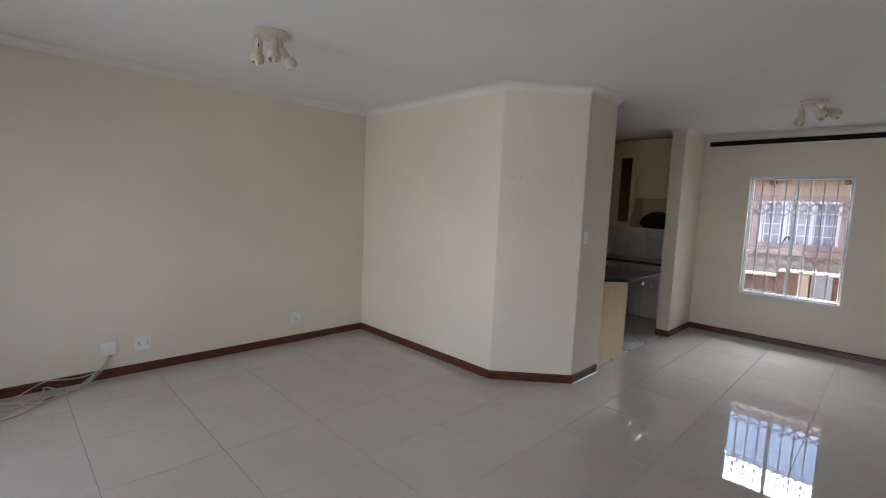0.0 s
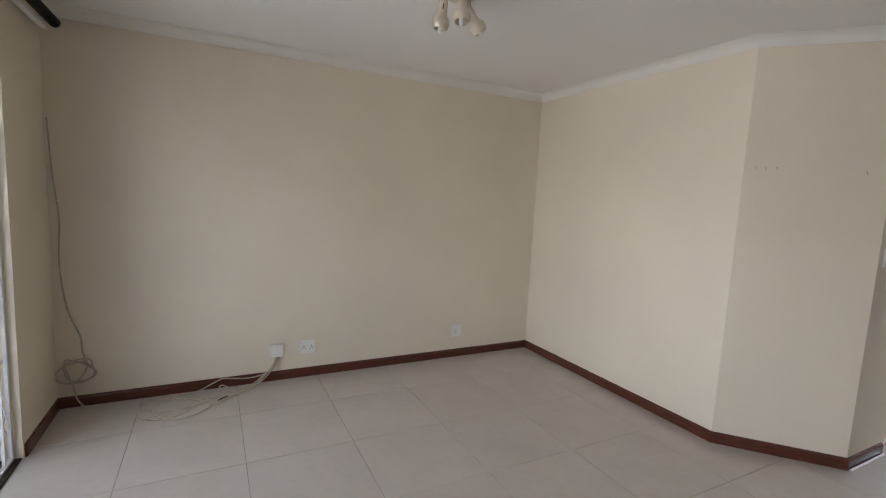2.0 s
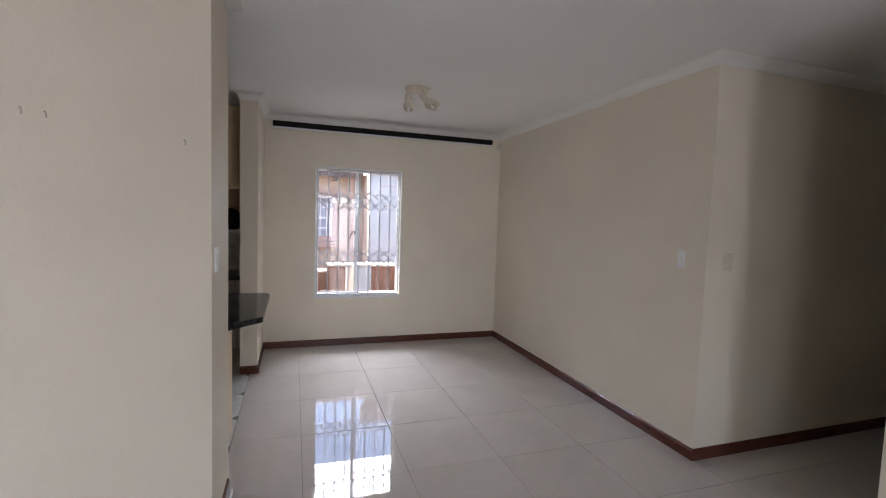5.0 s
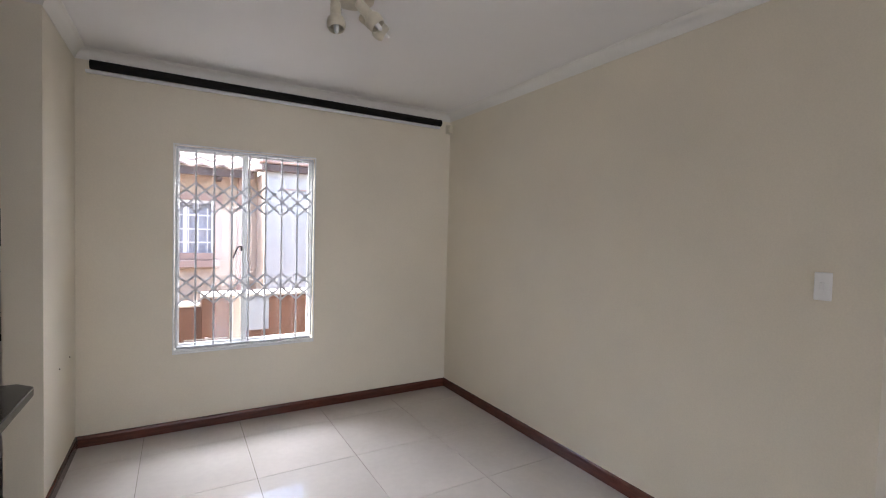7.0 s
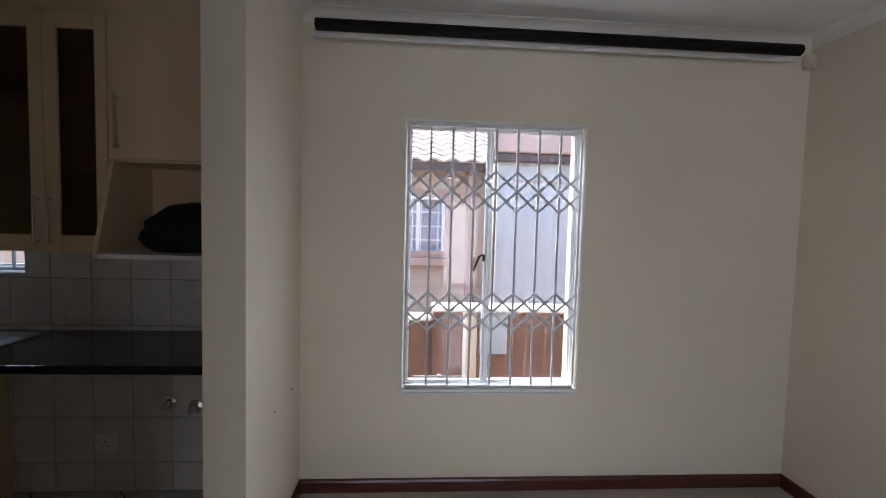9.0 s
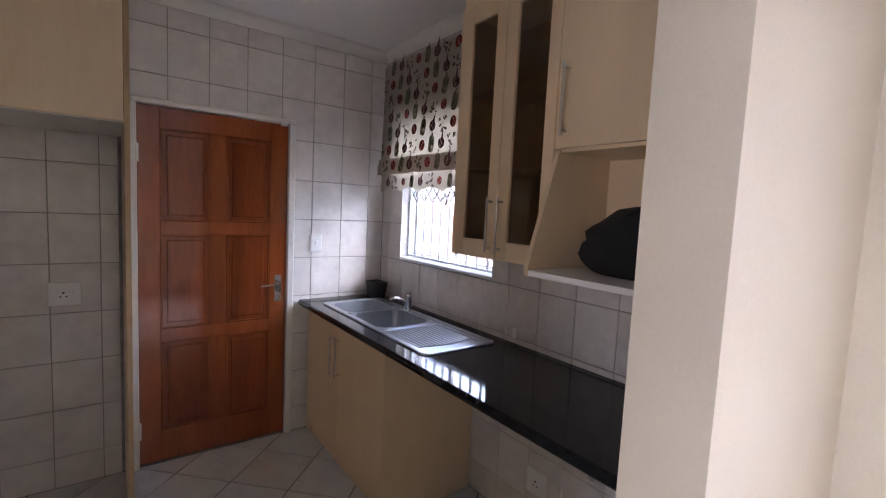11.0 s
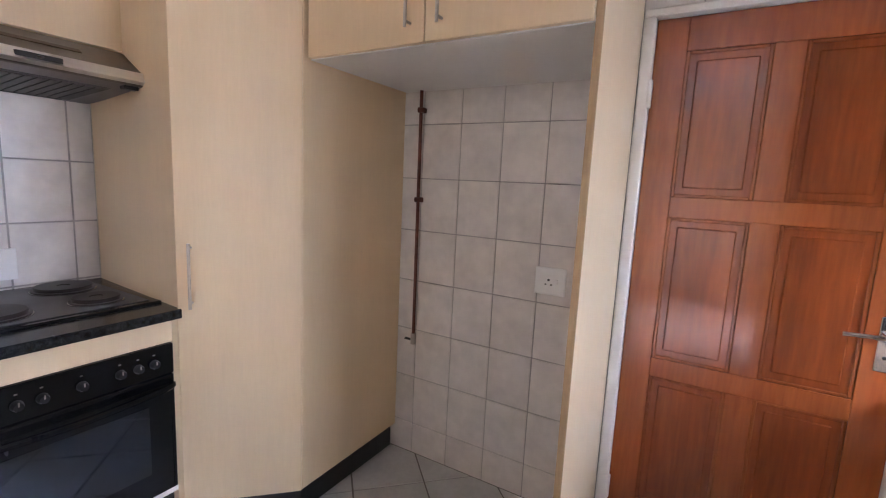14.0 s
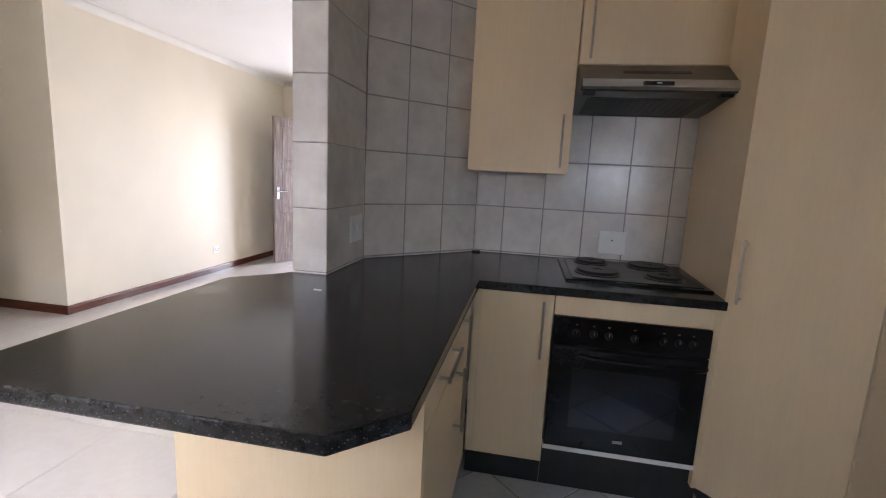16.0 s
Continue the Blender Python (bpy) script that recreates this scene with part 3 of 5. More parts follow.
# ---- switches and sockets ----
def plate_thing(name, at, normal, w, h, label, kind_of, mat=PLASTIC):
    """A wall plate centred at a point on a wall; built facing -y, then turned."""
    p = thing(name, (0, 0, 0), label, "switch" if kind_of == "switch" else "socket")
    part("cover_plate", box(-w / 2, w / 2, -0.011, 0.0, -h / 2, h / 2, 0.004, 2), mat, p)
    if kind_of == "switch":
        part("rocker", box(-0.009, 0.009, -0.016, -0.010, -0.016, 0.016, 0.002), mat, p)
    elif kind_of == "double":
        for sx in (-w / 4, w / 4):
            for dx, dz, r in ((0, 0.004, 0.0055), (-0.010, -0.016, 0.0042), (0.010, -0.016, 0.0042)):
                part("pin_hole", lathe([(r, 0), (r, 0.0012)], (sx + dx, -0.0105, dz), (0, -1, 0), 10), BLACK, p)
            part("rocker", box(sx - 0.007, sx + 0.007, -0.015, -0.010, 0.018, 0.034, 0.002), PLASTIC, p)
    elif kind_of == "single":
        for dx, dz, r in ((-0.006, 0.006, 0.0055), (-0.018, -0.014, 0.0042), (0.006, -0.014, 0.0042)):
            part("pin_hole", lathe([(r, 0), (r, 0.0012)], (dx, -0.0105, dz), (0, -1, 0), 10), BLACK, p)
        part("rocker", box(0.022, 0.034, -0.015, -0.010, -0.010, 0.012, 0.002), PLASTIC, p)
    elif kind_of == "isolator":
        part("rocker", box(-0.008, 0.008, -0.016, -0.010, -0.030, -0.008, 0.002), PLASTIC, p)
        part("lamp_window", box(-0.005, 0.005, -0.013, -0.010, 0.010, 0.016), PRINT_RED, p)
    p.matrix_basis = pose(*at, 0, 0, {"-y": 0, "+x": 90, "+y": 180, "-x": -90}[normal])
    return p


plate_thing("double_socket", (-4.365, 0.830, 0.258), "+x", 0.122, 0.118, "white double plug socket low on the cream wall", "double")
plate_thing("single_socket", (-4.365, 2.262, 0.262), "+x", 0.118, 0.115, "white single plug socket low on the cream wall", "single")
cover = thing("cable_box", (-4.365, 0.580, 0.252), "white raised cable box with loose cables below it", "cable box")
part("cover_plate", box(-4.365, -4.338, 0.530, 0.633, 0.200, 0.305, 0.005, 2), PLASTIC, cover)
plate_thing("light_switch", (-1.752, 3.715, 1.335), "+x", 0.070, 0.115, "white light switch on the narrow end wall", "switch")
plate_thing("light_switch", (1.12, 3.87, 1.325), "-x", 0.060, 0.115, "white light switch on the dining wall", "switch")
plate_thing("light_switch", (1.30, 3.678, 1.325), "-y", 0.075, 0.115, "cream light switch in the shaded passage", "switch", LAMPWHITE)
plate_thing("light_switch", (-4.392, 6.382, 1.288), "+x", 0.078, 0.118, "white light switch on the kitchen tiles", "switch")
plate_thing("single_socket", (-4.392, 5.075, 1.035), "+x", 0.132, 0.118, "white plug socket in the empty fridge space", "single")
plate_thing("stove_switch", (-3.137, 3.258, 1.028), "+y", 0.140, 0.125, "white stove isolator switch above the hob", "isolator")
plate_thing("single_socket", (-2.775, 6.882, 0.285), "-y", 0.122, 0.118, "white plug socket on tiles under the worktop", "single")
plate_thing("light_switch", (-1.908, 3.880, 1.085), "-x", 0.130, 0.118, "white switch on the tiled wall end", "switch")
plate_thing("double_socket", (1.142, 0.80, 0.285), "-x", 0.105, 0.085, "white plug socket low on the hall wall", "double")


# ---- ceiling lamps, curtain poles, sensor ----
def spot_lamp(at, heads, label):
    """A round ceiling plate with three short arms; heads: plan angle of the arm, the way the spot points and its fall from upright."""
    x, y = at
    lamp = thing("ceiling_spotlight", (x, y, CEILING), label, "ceiling lamp", "ceiling spotlights")
    part("ceiling_plate", lathe([(0.0, 0), (0.106, 0), (0.110, -0.006), (0.108, -0.018), (0.098, -0.025), (0, -0.027)], (x, y, CEILING), (0, 0, 1), 36), LAMPWHITE, lamp, smooth=True)
    for turn, way, tilt in heads:
        a, w, e = radians(turn), radians(way), radians(tilt)
        px, py = x + 0.084 * math.cos(a), y + 0.084 * math.sin(a)
        d = Vector((math.cos(w) * math.sin(e), math.sin(w) * math.sin(e), -math.cos(e)))
        top = Vector((px, py, CEILING - 0.024))
        joint = top + Vector((0, 0, -0.055))
        arm = part("arm", rod(top, joint, 0.0075), LAMPWHITE, lamp)
        part("knuckle", lathe([(0.0, -0.016), (0.011, -0.013), (0.013, 0), (0.011, 0.013), (0, 0.016)], joint, (math.cos(w + 1.57), math.sin(w + 1.57), 0), 12), LAMPWHITE, arm, smooth=True)
        back = joint - d * 0.028
        head = part("spot_head", lathe([(0.0, 0.0), (0.015, 0.001), (0.022, 0.007), (0.0245, 0.020), (0.0255, 0.082), (0.029, 0.088), (0.040, 0.100), (0.044, 0.118), (0.042, 0.138), (0.036, 0.150), (0.033, 0.148), (0.036, 0.120), (0.022, 0.096)], back, d, 24), LAMPWHITE, lamp, smooth=True)
        part("bulb", lathe([(0.010, 0.090), (0.012, 0.100), (0.0125, 0.150), (0.010, 0.164), (0.005, 0.172), (0, 0.173)], back, d, 14), PLASTIC, head, "slim pale capsule bulb", True)
        slot = back + d * 0.030
        part("cooling_slot", strip(slot + Vector((math.cos(w + 1.57), math.sin(w + 1.57), 0)) * 0.0252, slot + d * 0.030 + Vector((math.cos(w + 1.57), math.sin(w + 1.57), 0)) * 0.0252, 0.006, 0.002, (math.cos(w + 1.57), math.sin(w + 1.57), 0)), BLACK, head)
    return lamp


spot_lamp((-2.78, 1.28), ((250, 250, 4), (345, 330, 14), (110, 75, 35)), "cream three-arm spotlight on the living room ceiling")
spot_lamp((-0.43, 5.24), ((190, 265, 14), (285, 330, 42), (20, 350, 60)), "cream three-arm spotlight on the dining ceiling")


def curtain_pole(x0, x1, y, z, wall_y, label):
    p = thing("curtain_rail", ((x0 + x1) / 2, y, z), label, "curtain rail")
    part("pole", profile([(y + 0.030 * math.cos(math.tau * k / 20), z + 0.030 * math.sin(math.tau * k / 20)) for k in range(20)], "x", x0, x1, 0.003), POLE, p, "dark wooden pole", True)
    s = 1 if wall_y > y else -1
    a, b = sorted((y + s * 0.045, y + s * 0.075))
    part("track", box(x0 - 0.03, x1 + 0.02, a, b, z - 0.038, z - 0.020, 0.002), WHITESTEEL, p, "white metal curtain track")
    for k in range(4):
        xb = x0 + 0.05 + (x1 - x0 - 0.1) * k / 3
        a, b = sorted((y + s * 0.025, wall_y))
        part("bracket", box(xb - 0.009, xb + 0.009, a, b, z - 0.018, z + 0.004, 0.002), WHITESTEEL, p)
    return p


curtain_pole(-1.640, 0.935, 6.722, 2.512, 6.86, "dark curtain pole with white track above the window")
curtain_pole(-4.22, -1.0, -0.72, 2.50, -0.83, "dark curtain pole above the sliding door")
sensor = thing("alarm_sensor", (1.06, 6.80, 2.455), "small cream alarm sensor in the corner under the cornice", "alarm sensor")
part("housing", prism([(1.065, 6.859), (1.055, 6.825), (1.080, 6.800), (1.118, 6.810), (1.119, 6.859)], 2.455, 2.535, 0.006, 2), LAMPWHITE, sensor)
part("lens", box(1.062, 1.085, 6.799, 6.812, 2.468, 2.495, 0.004), LAMPWHITE, sensor)

# plugs and marks left in the walls
for x, y, z in ((-2.255, 3.171, 1.845), (-2.215, 3.207, 1.842), (-2.170, 3.248, 1.842), (-1.838, 3.549, 1.825)):
    solid("picture_hook", tube([(x - 0.003, y - 0.001, z + 0.009), (x + 0.004, y - 0.008, z + 0.010), (x + 0.005, y - 0.004, z), (x + 0.003, y - 0.002, z - 0.009)], 0.0022, 6, 4), CABLE, "small tarnished picture hook in the bare cream wall", "picture hook", "picture hooks")
for at in ((-1.737, 6.40, 0.66), (-1.737, 6.68, 0.66)):
    solid("wall_plug", rod(at, (at[0] + 0.004, at[1], at[2]), 0.004, 8), GUTTER, "small dark screw hole in the cream wall", "wall plug", "wall plugs")

for x, y, z, h in ((-2.302, 3.128, 0.845, 0.024), (-2.301, 3.129, 0.820, 0.012)):
    solid("plaster_chip", prism([(x - 0.004, y - 0.0012), (x + 0.005, y + 0.0030), (x + 0.003, y + 0.0060), (x - 0.005, y + 0.0030)], z, z + h, 0.0008), CORNICE, "small pale chip in the plaster at the wall corner", "plaster chip", "plaster chips")

# ---- loose cables in the living room ----
def coil(cx, cy, cz, ry, rz, turns, n, drift):
    return [(cx + 0.010 * math.sin(1.7 * k), cy + drift * math.sin(0.9 * k) + ry * math.cos(math.tau * turns * k / n), cz + 0.6 * drift * math.cos(0.7 * k) + rz * math.sin(math.tau * turns * k / n)) for k in range(n)]


solid("hanging_cable", tube([(-4.358, -0.815, 1.95), (-4.356, -0.80, 1.60), (-4.355, -0.775, 1.30), (-4.355, -0.785, 1.00), (-4.353, -0.755, 0.70), (-4.350, -0.690, 0.50), (-4.350, -0.680, 0.38)]
      + coil(-4.338, -0.722, 0.255, 0.082, 0.090, 3.4, 34, 0.034)
      + [(-4.340, -0.735, 0.140), (-4.330, -0.715, 0.060), (-4.315, -0.675, 0.012), (-4.315, -0.63, 0.0055), (-4.325, -0.58, 0.0055)], 0.0050), CABLE, "thin beige cable hanging coiled in the corner", "cable", smooth=True)
for pts in ([(-4.352, 0.600, 0.205), (-4.335, 0.570, 0.150), (-4.325, 0.500, 0.085), (-4.320, 0.36, 0.062), (-4.318, 0.20, 0.075), (-4.315, 0.10, 0.085), (-4.305, 0.00, 0.050), (-4.285, -0.10, 0.016), (-4.270, -0.26, 0.030), (-4.240, -0.22, 0.020), (-4.150, -0.08, 0.008), (-4.080, 0.06, 0.008), (-4.130, 0.14, 0.010)],
            [(-4.350, 0.592, 0.205), (-4.320, 0.550, 0.140), (-4.290, 0.450, 0.060), (-4.270, 0.33, 0.012), (-4.260, 0.20, 0.018), (-4.275, 0.09, 0.050), (-4.230, 0.06, 0.020), (-4.140, 0.00, 0.008), (-4.070, -0.10, 0.007), (-4.060, -0.26, 0.007), (-4.130, -0.38, 0.007), (-4.230, -0.38, 0.008), (-4.280, -0.28, 0.010), (-4.290, -0.20, 0.012)],
            [(-4.348, 0.585, 0.205), (-4.310, 0.530, 0.120), (-4.250, 0.400, 0.030), (-4.190, 0.270, 0.007), (-4.150, 0.215, 0.007)],
            [(-4.200, 0.080, 0.008), (-4.110, -0.05, 0.013), (-4.000, -0.14, 0.007), (-3.930, -0.26, 0.007), (-3.990, -0.40, 0.007), (-4.120, -0.43, 0.013), (-4.220, -0.40, 0.014), (-4.240, -0.30, 0.018), (-4.190, -0.12, 0.016), (-4.130, 0.05, 0.014)],
            [(-4.352, 0.610, 0.205), (-4.330, 0.565, 0.130), (-4.300, 0.470, 0.040), (-4.255, 0.34, 0.008), (-4.16, 0.19, 0.008), (-4.05, 0.03, 0.012), (-3.95, -0.06, 0.008), (-3.90, -0.20, 0.007), (-4.02, -0.33, 0.012), (-4.17, -0.33, 0.018), (-4.21, -0.20, 0.018), (-4.12, -0.04, 0.016), (-4.03, 0.09, 0.010)]):
    pts = [(x, y + 0.09 * min(1, max(0, (0.45 - y) / 0.4)), max(0.0055, z)) for x, y, z in pts]
    solid("floor_cable", tube(pts, 0.0048), CABLE, "loose beige cable lying tangled on the floor", "cable", "loose cables", smooth=True)
solid("cable_end", tube([(-4.150, 0.215, 0.007), (-4.125, 0.175, 0.009), (-4.10, 0.150, 0.007)], 0.0075), BLACK, "dark stripped cable end lying on the floor", "cable")


# ---- kitchen units ----
def bar_handle(parent, p0, p1, out, posts=0.018):
    """A round bar handle between two points in front of a door; out is the way it stands off."""
    p0, p1, out = Vector(p0), Vector(p1), Vector(out)
    ends = (p1 - p0).normalized() * posts
    bm = rod(p0 + out * 0.030, p1 + out * 0.030, 0.0055, 10)
    for p in (p0 + ends, p1 - ends):
        rod(p, p + out * 0.030, 0.0045, 8, bm)
    return part("handle", bm, NICKEL, parent, "satin metal bar handle", True)


def slab_door(parent, x0, x1, y0, y1, z0, z1):
    return part("door", box(x0, x1, y0, y1, z0, z1, 0.002), MAPLE, parent)


# sink unit on the window side
unit = thing("sink_cabinet", (-3.80, 6.6, 0), "pale maple sink cabinet with two doors and bar handles", "cabinet")
part("body", box(-4.300, -3.290, 6.335, 6.880, 0.10, 0.755), MAPLE, unit)
part("top_rail", box(-4.300, -3.290, 6.335, 6.358, 0.755, 0.866), MAPLE, unit)
part("side_panel", box(-3.290, -3.268, 6.312, 6.880, 0.0, 0.866, 0.001), MAPLE, unit)
part("plinth", box(-4.300, -3.290, 6.350, 6.365, 0.0, 0.10), MAPLE, unit)
part("filler", box(-4.390, -4.300, 6.345, 6.360, 0.0, 0.866), MAPLE, unit)
for xa, xb, hx in ((-4.298, -3.834, -3.868), (-3.831, -3.293, -3.797)):
    d = slab_door(unit, xa, xb, 6.314, 6.334, 0.106, 0.862)
    bar_handle(d, (hx, 6.314, 0.56), (hx, 6.314, 0.80), (0, -1, 0))

# worktop on the window side with its cut-out for the sink
SX0, SX1, SY0, SY1 = -4.220, -3.020, 6.365, 6.800
top = thing("worktop", (-3.1, 6.58, 0.87), "black laminate worktop with rounded front edge along the window wall", "worktop")
for x0, x1, y0, y1 in ((-4.391, SX0 + 0.02, 6.284, 6.881), (SX1 - 0.02, -1.894, 6.284, 6.881), (SX0 + 0.02, SX1 - 0.02, 6.284, SY0 + 0.02), (SX0 + 0.02, SX1 - 0.02, SY1 - 0.02, 6.881)):
    part("board", box(x0, x1, y0, y1, 0.870, 0.908), LAMINATE, top)
part("front_edge", profile([(6.284, 0.870), (6.276, 0.873), (6.271, 0.880), (6.270, 0.890), (6.273, 0.900), (6.280, 0.907), (6.284, 0.908)], "x", -4.391, -1.894), LAMINATE, top)


def rounded(x0, x1, y0, y1, r, per=6):
    pts = []
    for cx, cy, a in ((x1 - r, y1 - r, 0), (x0 + r, y1 - r, 90), (x0 + r, y0 + r, 180), (x1 - r, y0 + r, 270)):
        pts += [(cx + r * math.cos(radians(a + 90 * k / per)), cy + r * math.sin(radians(a + 90 * k / per))) for k in range(per + 1)]
    return pts


def loft(loops, cap=True):
    b = bmesh.new()
    rings = [[b.verts.new(p) for p in lp] for lp in loops]
    n = len(rings[0])
    for a, c in zip(rings, rings[1:]):
        for k in range(n):
            b.faces.new((a[k], a[(k + 1) % n], c[(k + 1) % n], c[k]))
    if cap:
        b.faces.new(rings[-1])
    return b


sink = thing("kitchen_sink", (-3.62, 6.58, 0.905), "stainless steel double bowl sink with ridged drainer", "sink")
rimz = 0.914
zones = ((SX0 + 0.035, -3.865), (-3.865, -3.470), (-3.470, SX1 - 0.035))
edge = [rounded(SX0 + d, SX1 - d, SY0 + d, SY1 - d, 0.040 - d) for d in (0, 0.002, 0.007, 0.010)]
hole = rounded(SX0 + 0.035, SX1 - 0.035, SY0 + 0.03, SY1 - 0.06, 0.002)
bm = loft([[(x, y, z) for x, y in lp] for lp, z in zip(edge + [hole], (0.9085, 0.9150, 0.9165, rimz, rimz))], False)
part("rim", bm, SINKSTEEL, sink)
for (xa, xb), name in zip(zones, ("bowl", "bowl", "drainer")):
    y0, y1 = SY0 + 0.03, SY1 - 0.06
    inner = rounded(xa + 0.018, xb - 0.018, y0 + 0.008, y1 - 0.008, 0.07 if name == "bowl" else 0.02)
    cx, cy = (xa + xb) / 2, (y0 + y1) / 2
    outer = []
    for px, py in inner:
        dx, dy = px - cx, py - cy
        k = min((xb - xa) / 2 / max(abs(dx), 1e-6), (y1 - y0) / 2 / max(abs(dy), 1e-6))
        outer.append((cx + dx * k, cy + dy * k))
    if name == "bowl":
        deep = rounded(xa + 0.045, xb - 0.045, y0 + 0.035, y1 - 0.035, 0.055)
        bm = loft([[(x, y, rimz) for x, y in outer], [(x, y, rimz) for x, y in inner], [(cx + (x - cx) * 0.985, cy + (y - cy) * 0.985, rimz - 0.012) for x, y in inner], [(cx + (x - cx) * 1.06, cy + (y - cy) * 1.06, 0.785) for x, y in deep], [(x, y, 0.772) for x, y in deep]])
        bowl = part("bowl", bm, SINKSTEEL, sink, smooth=True)
        part("drain", lathe([(0.038, 0), (0.038, 0.003), (0.030, 0.004), (0.012, 0.001), (0, 0.001)], (cx, cy, 0.773), (0, 0, 1), 20), CHROME, bowl)
    else:
        bm = loft([[(x, y, rimz) for x, y in outer], [(x, y, rimz) for x, y in inner], [(cx + (x - cx) * 0.97, cy + (y - cy) * 0.97, rimz - 0.006) for x, y in inner]])
        drainer = part("drainer", bm, SINKSTEEL, sink, smooth=True)
        for k in range(14):
            y = y0 + 0.024 + k * (y1 - y0 - 0.048) / 13
            part("ridge", profile([(y - 0.0105, rimz - 0.0062), (y - 0.006, rimz - 0.0030), (y - 0.002, rimz - 0.0012), (y + 0.002, rimz - 0.0012), (y + 0.006, rimz - 0.0030), (y + 0.0105, rimz - 0.0062)], "x", xa + 0.024, xb - 0.055 - 0.004 * abs(k - 6.5)), SINKSTEEL, drainer, smooth=True)
groove = prism(rounded(SX0 + 0.06, SX1 - 0.08, SY1 - 0.040, SY1 - 0.022, 0.008), rimz, rimz + 0.0025, 0.001)
part("back_ridge", groove, SINKSTEEL, sink)
tap = thing("mixer_tap", (-3.80, 6.765, rimz), "chrome single lever mixer tap behind the bowls", "tap")
part("base", lathe([(0.030, 0), (0.030, 0.006), (0.025, 0.012), (0.024, 0.070), (0.026, 0.078), (0.026, 0.098), (0.022, 0.108), (0, 0.112)], (-3.80, 6.765, rimz), (0, 0, 1), 24), CHROME, tap, smooth=True)
part("spout", tube([(-3.80, 6.755, rimz + 0.045), (-3.808, 6.715, rimz + 0.068), (-3.818, 6.672, rimz + 0.076), (-3.824, 6.645, rimz + 0.066)], 0.014, 12, 6), CHROME, tap, smooth=True)
lever = prism(rounded(-3.818, -3.782, 6.715, 6.792, 0.014), rimz + 0.112, rimz + 0.124, 0.004, 2)
part("lever", lever, CHROME, tap)
caddy = thing("cutlery_drainer", (-4.28, 6.80, 0.908), "black plastic cutlery holder in the worktop corner", "cutlery holder")
bm = loft([[(x, y, z) for x, y in rounded(-4.28 - w, -4.28 + w, 6.795 - d, 6.795 + d, 0.02)] for w, d, z in ((0.062, 0.045, 0.909), (0.075, 0.055, 1.020), (0.070, 0.050, 1.020), (0.058, 0.041, 0.915))])
part("cup", bm, BLACK, caddy, smooth=True)
part("divider", box(-4.283, -4.277, 6.755, 6.835, 0.916, 1.005), BLACK, caddy)
solid("wall_hook", box(-2.992, -2.970, 6.864, 6.8815, 0.935, 0.985, 0.005), PLASTIC, "small white plastic clip on the tiles", "hook")
for x, z, mat in ((-2.445, 0.510, CHROME), (-2.305, 0.485, NICKEL)):
    v = thing("water_outlet", (x, 6.88, z), "round metal water outlet on the tiles under the worktop", "pipe outlet", "water outlets")
    part("flange", lathe([(0.040, 0), (0.038, 0.006), (0.022, 0.012), (0.020, 0.035)], (x, 6.882, z), (0, -1, 0), 18), mat, v, smooth=True)
    part("stem", lathe([(0.013, 0.030), (0.013, 0.060), (0.016, 0.062), (0.016, 0.072), (0, 0.072)], (x, 6.882, z), (0, -1, 0), 12), NICKEL, v, smooth=True)

# wall units on the window side
gcab = thing("glass_wall_cabinet", (-2.80, 6.70, 1.355), "maple wall cabinet with two narrow glazed doors", "cabinet")
GX0, GX1, GY = -3.105, -2.535, 6.550
part("body", box(GX0, GX0 + 0.018, GY + 0.021, 6.880, 1.357, 2.44), MAPLE, gcab)
part("side_panel", box(GX1 - 0.018, GX1, GY + 0.021, 6.880, 1.357, 2.44), MAPLE, gcab)
part("bottom", box(GX0 + 0.018, GX1 - 0.018, GY + 0.021, 6.880, 1.357, 1.375), MAPLE, gcab)
part("top", box(GX0 + 0.018, GX1 - 0.018, GY + 0.021, 6.880, 2.422, 2.44), MAPLE, gcab)
# back and shelves in a darker maple than the cabinet's sides
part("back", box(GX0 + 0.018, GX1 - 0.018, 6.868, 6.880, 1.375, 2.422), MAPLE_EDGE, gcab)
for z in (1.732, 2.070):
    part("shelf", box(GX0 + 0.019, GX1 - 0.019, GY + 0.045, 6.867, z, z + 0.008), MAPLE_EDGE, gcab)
GM = -2.812
for xa, xb, hx, w, w2 in ((GX0, GM - 0.0015, GM - 0.030, 0.080, 0.060), (GM + 0.0015, GX1, GM + 0.030, 0.060, 0.052)):
    h = 0.078
    bm = box(xa, xa + w, GY, GY + 0.020, 1.355, 2.442, 0.002)
    box(xb - w2, xb, GY, GY + 0.020, 1.355, 2.442, 0.002, bm=bm)
    box(xa + w, xb - w2, GY, GY + 0.020, 1.355, 1.355 + h, 0.002, bm=bm)
    box(xa + w, xb - w2, GY, GY + 0.020, 2.442 - h, 2.442, 0.002, bm=bm)
    d = part("door", bm, MAPLE, gcab)
    part("pane", box(xa + w - 0.006, xb - w2 + 0.006, GY + 0.011, GY + 0.015, 1.427, 2.370), SMOKED, d, "smoked glass pane")
    bar_handle(d, (hx, GY, 1.385), (hx, GY, 1.615), (0, -1, 0))

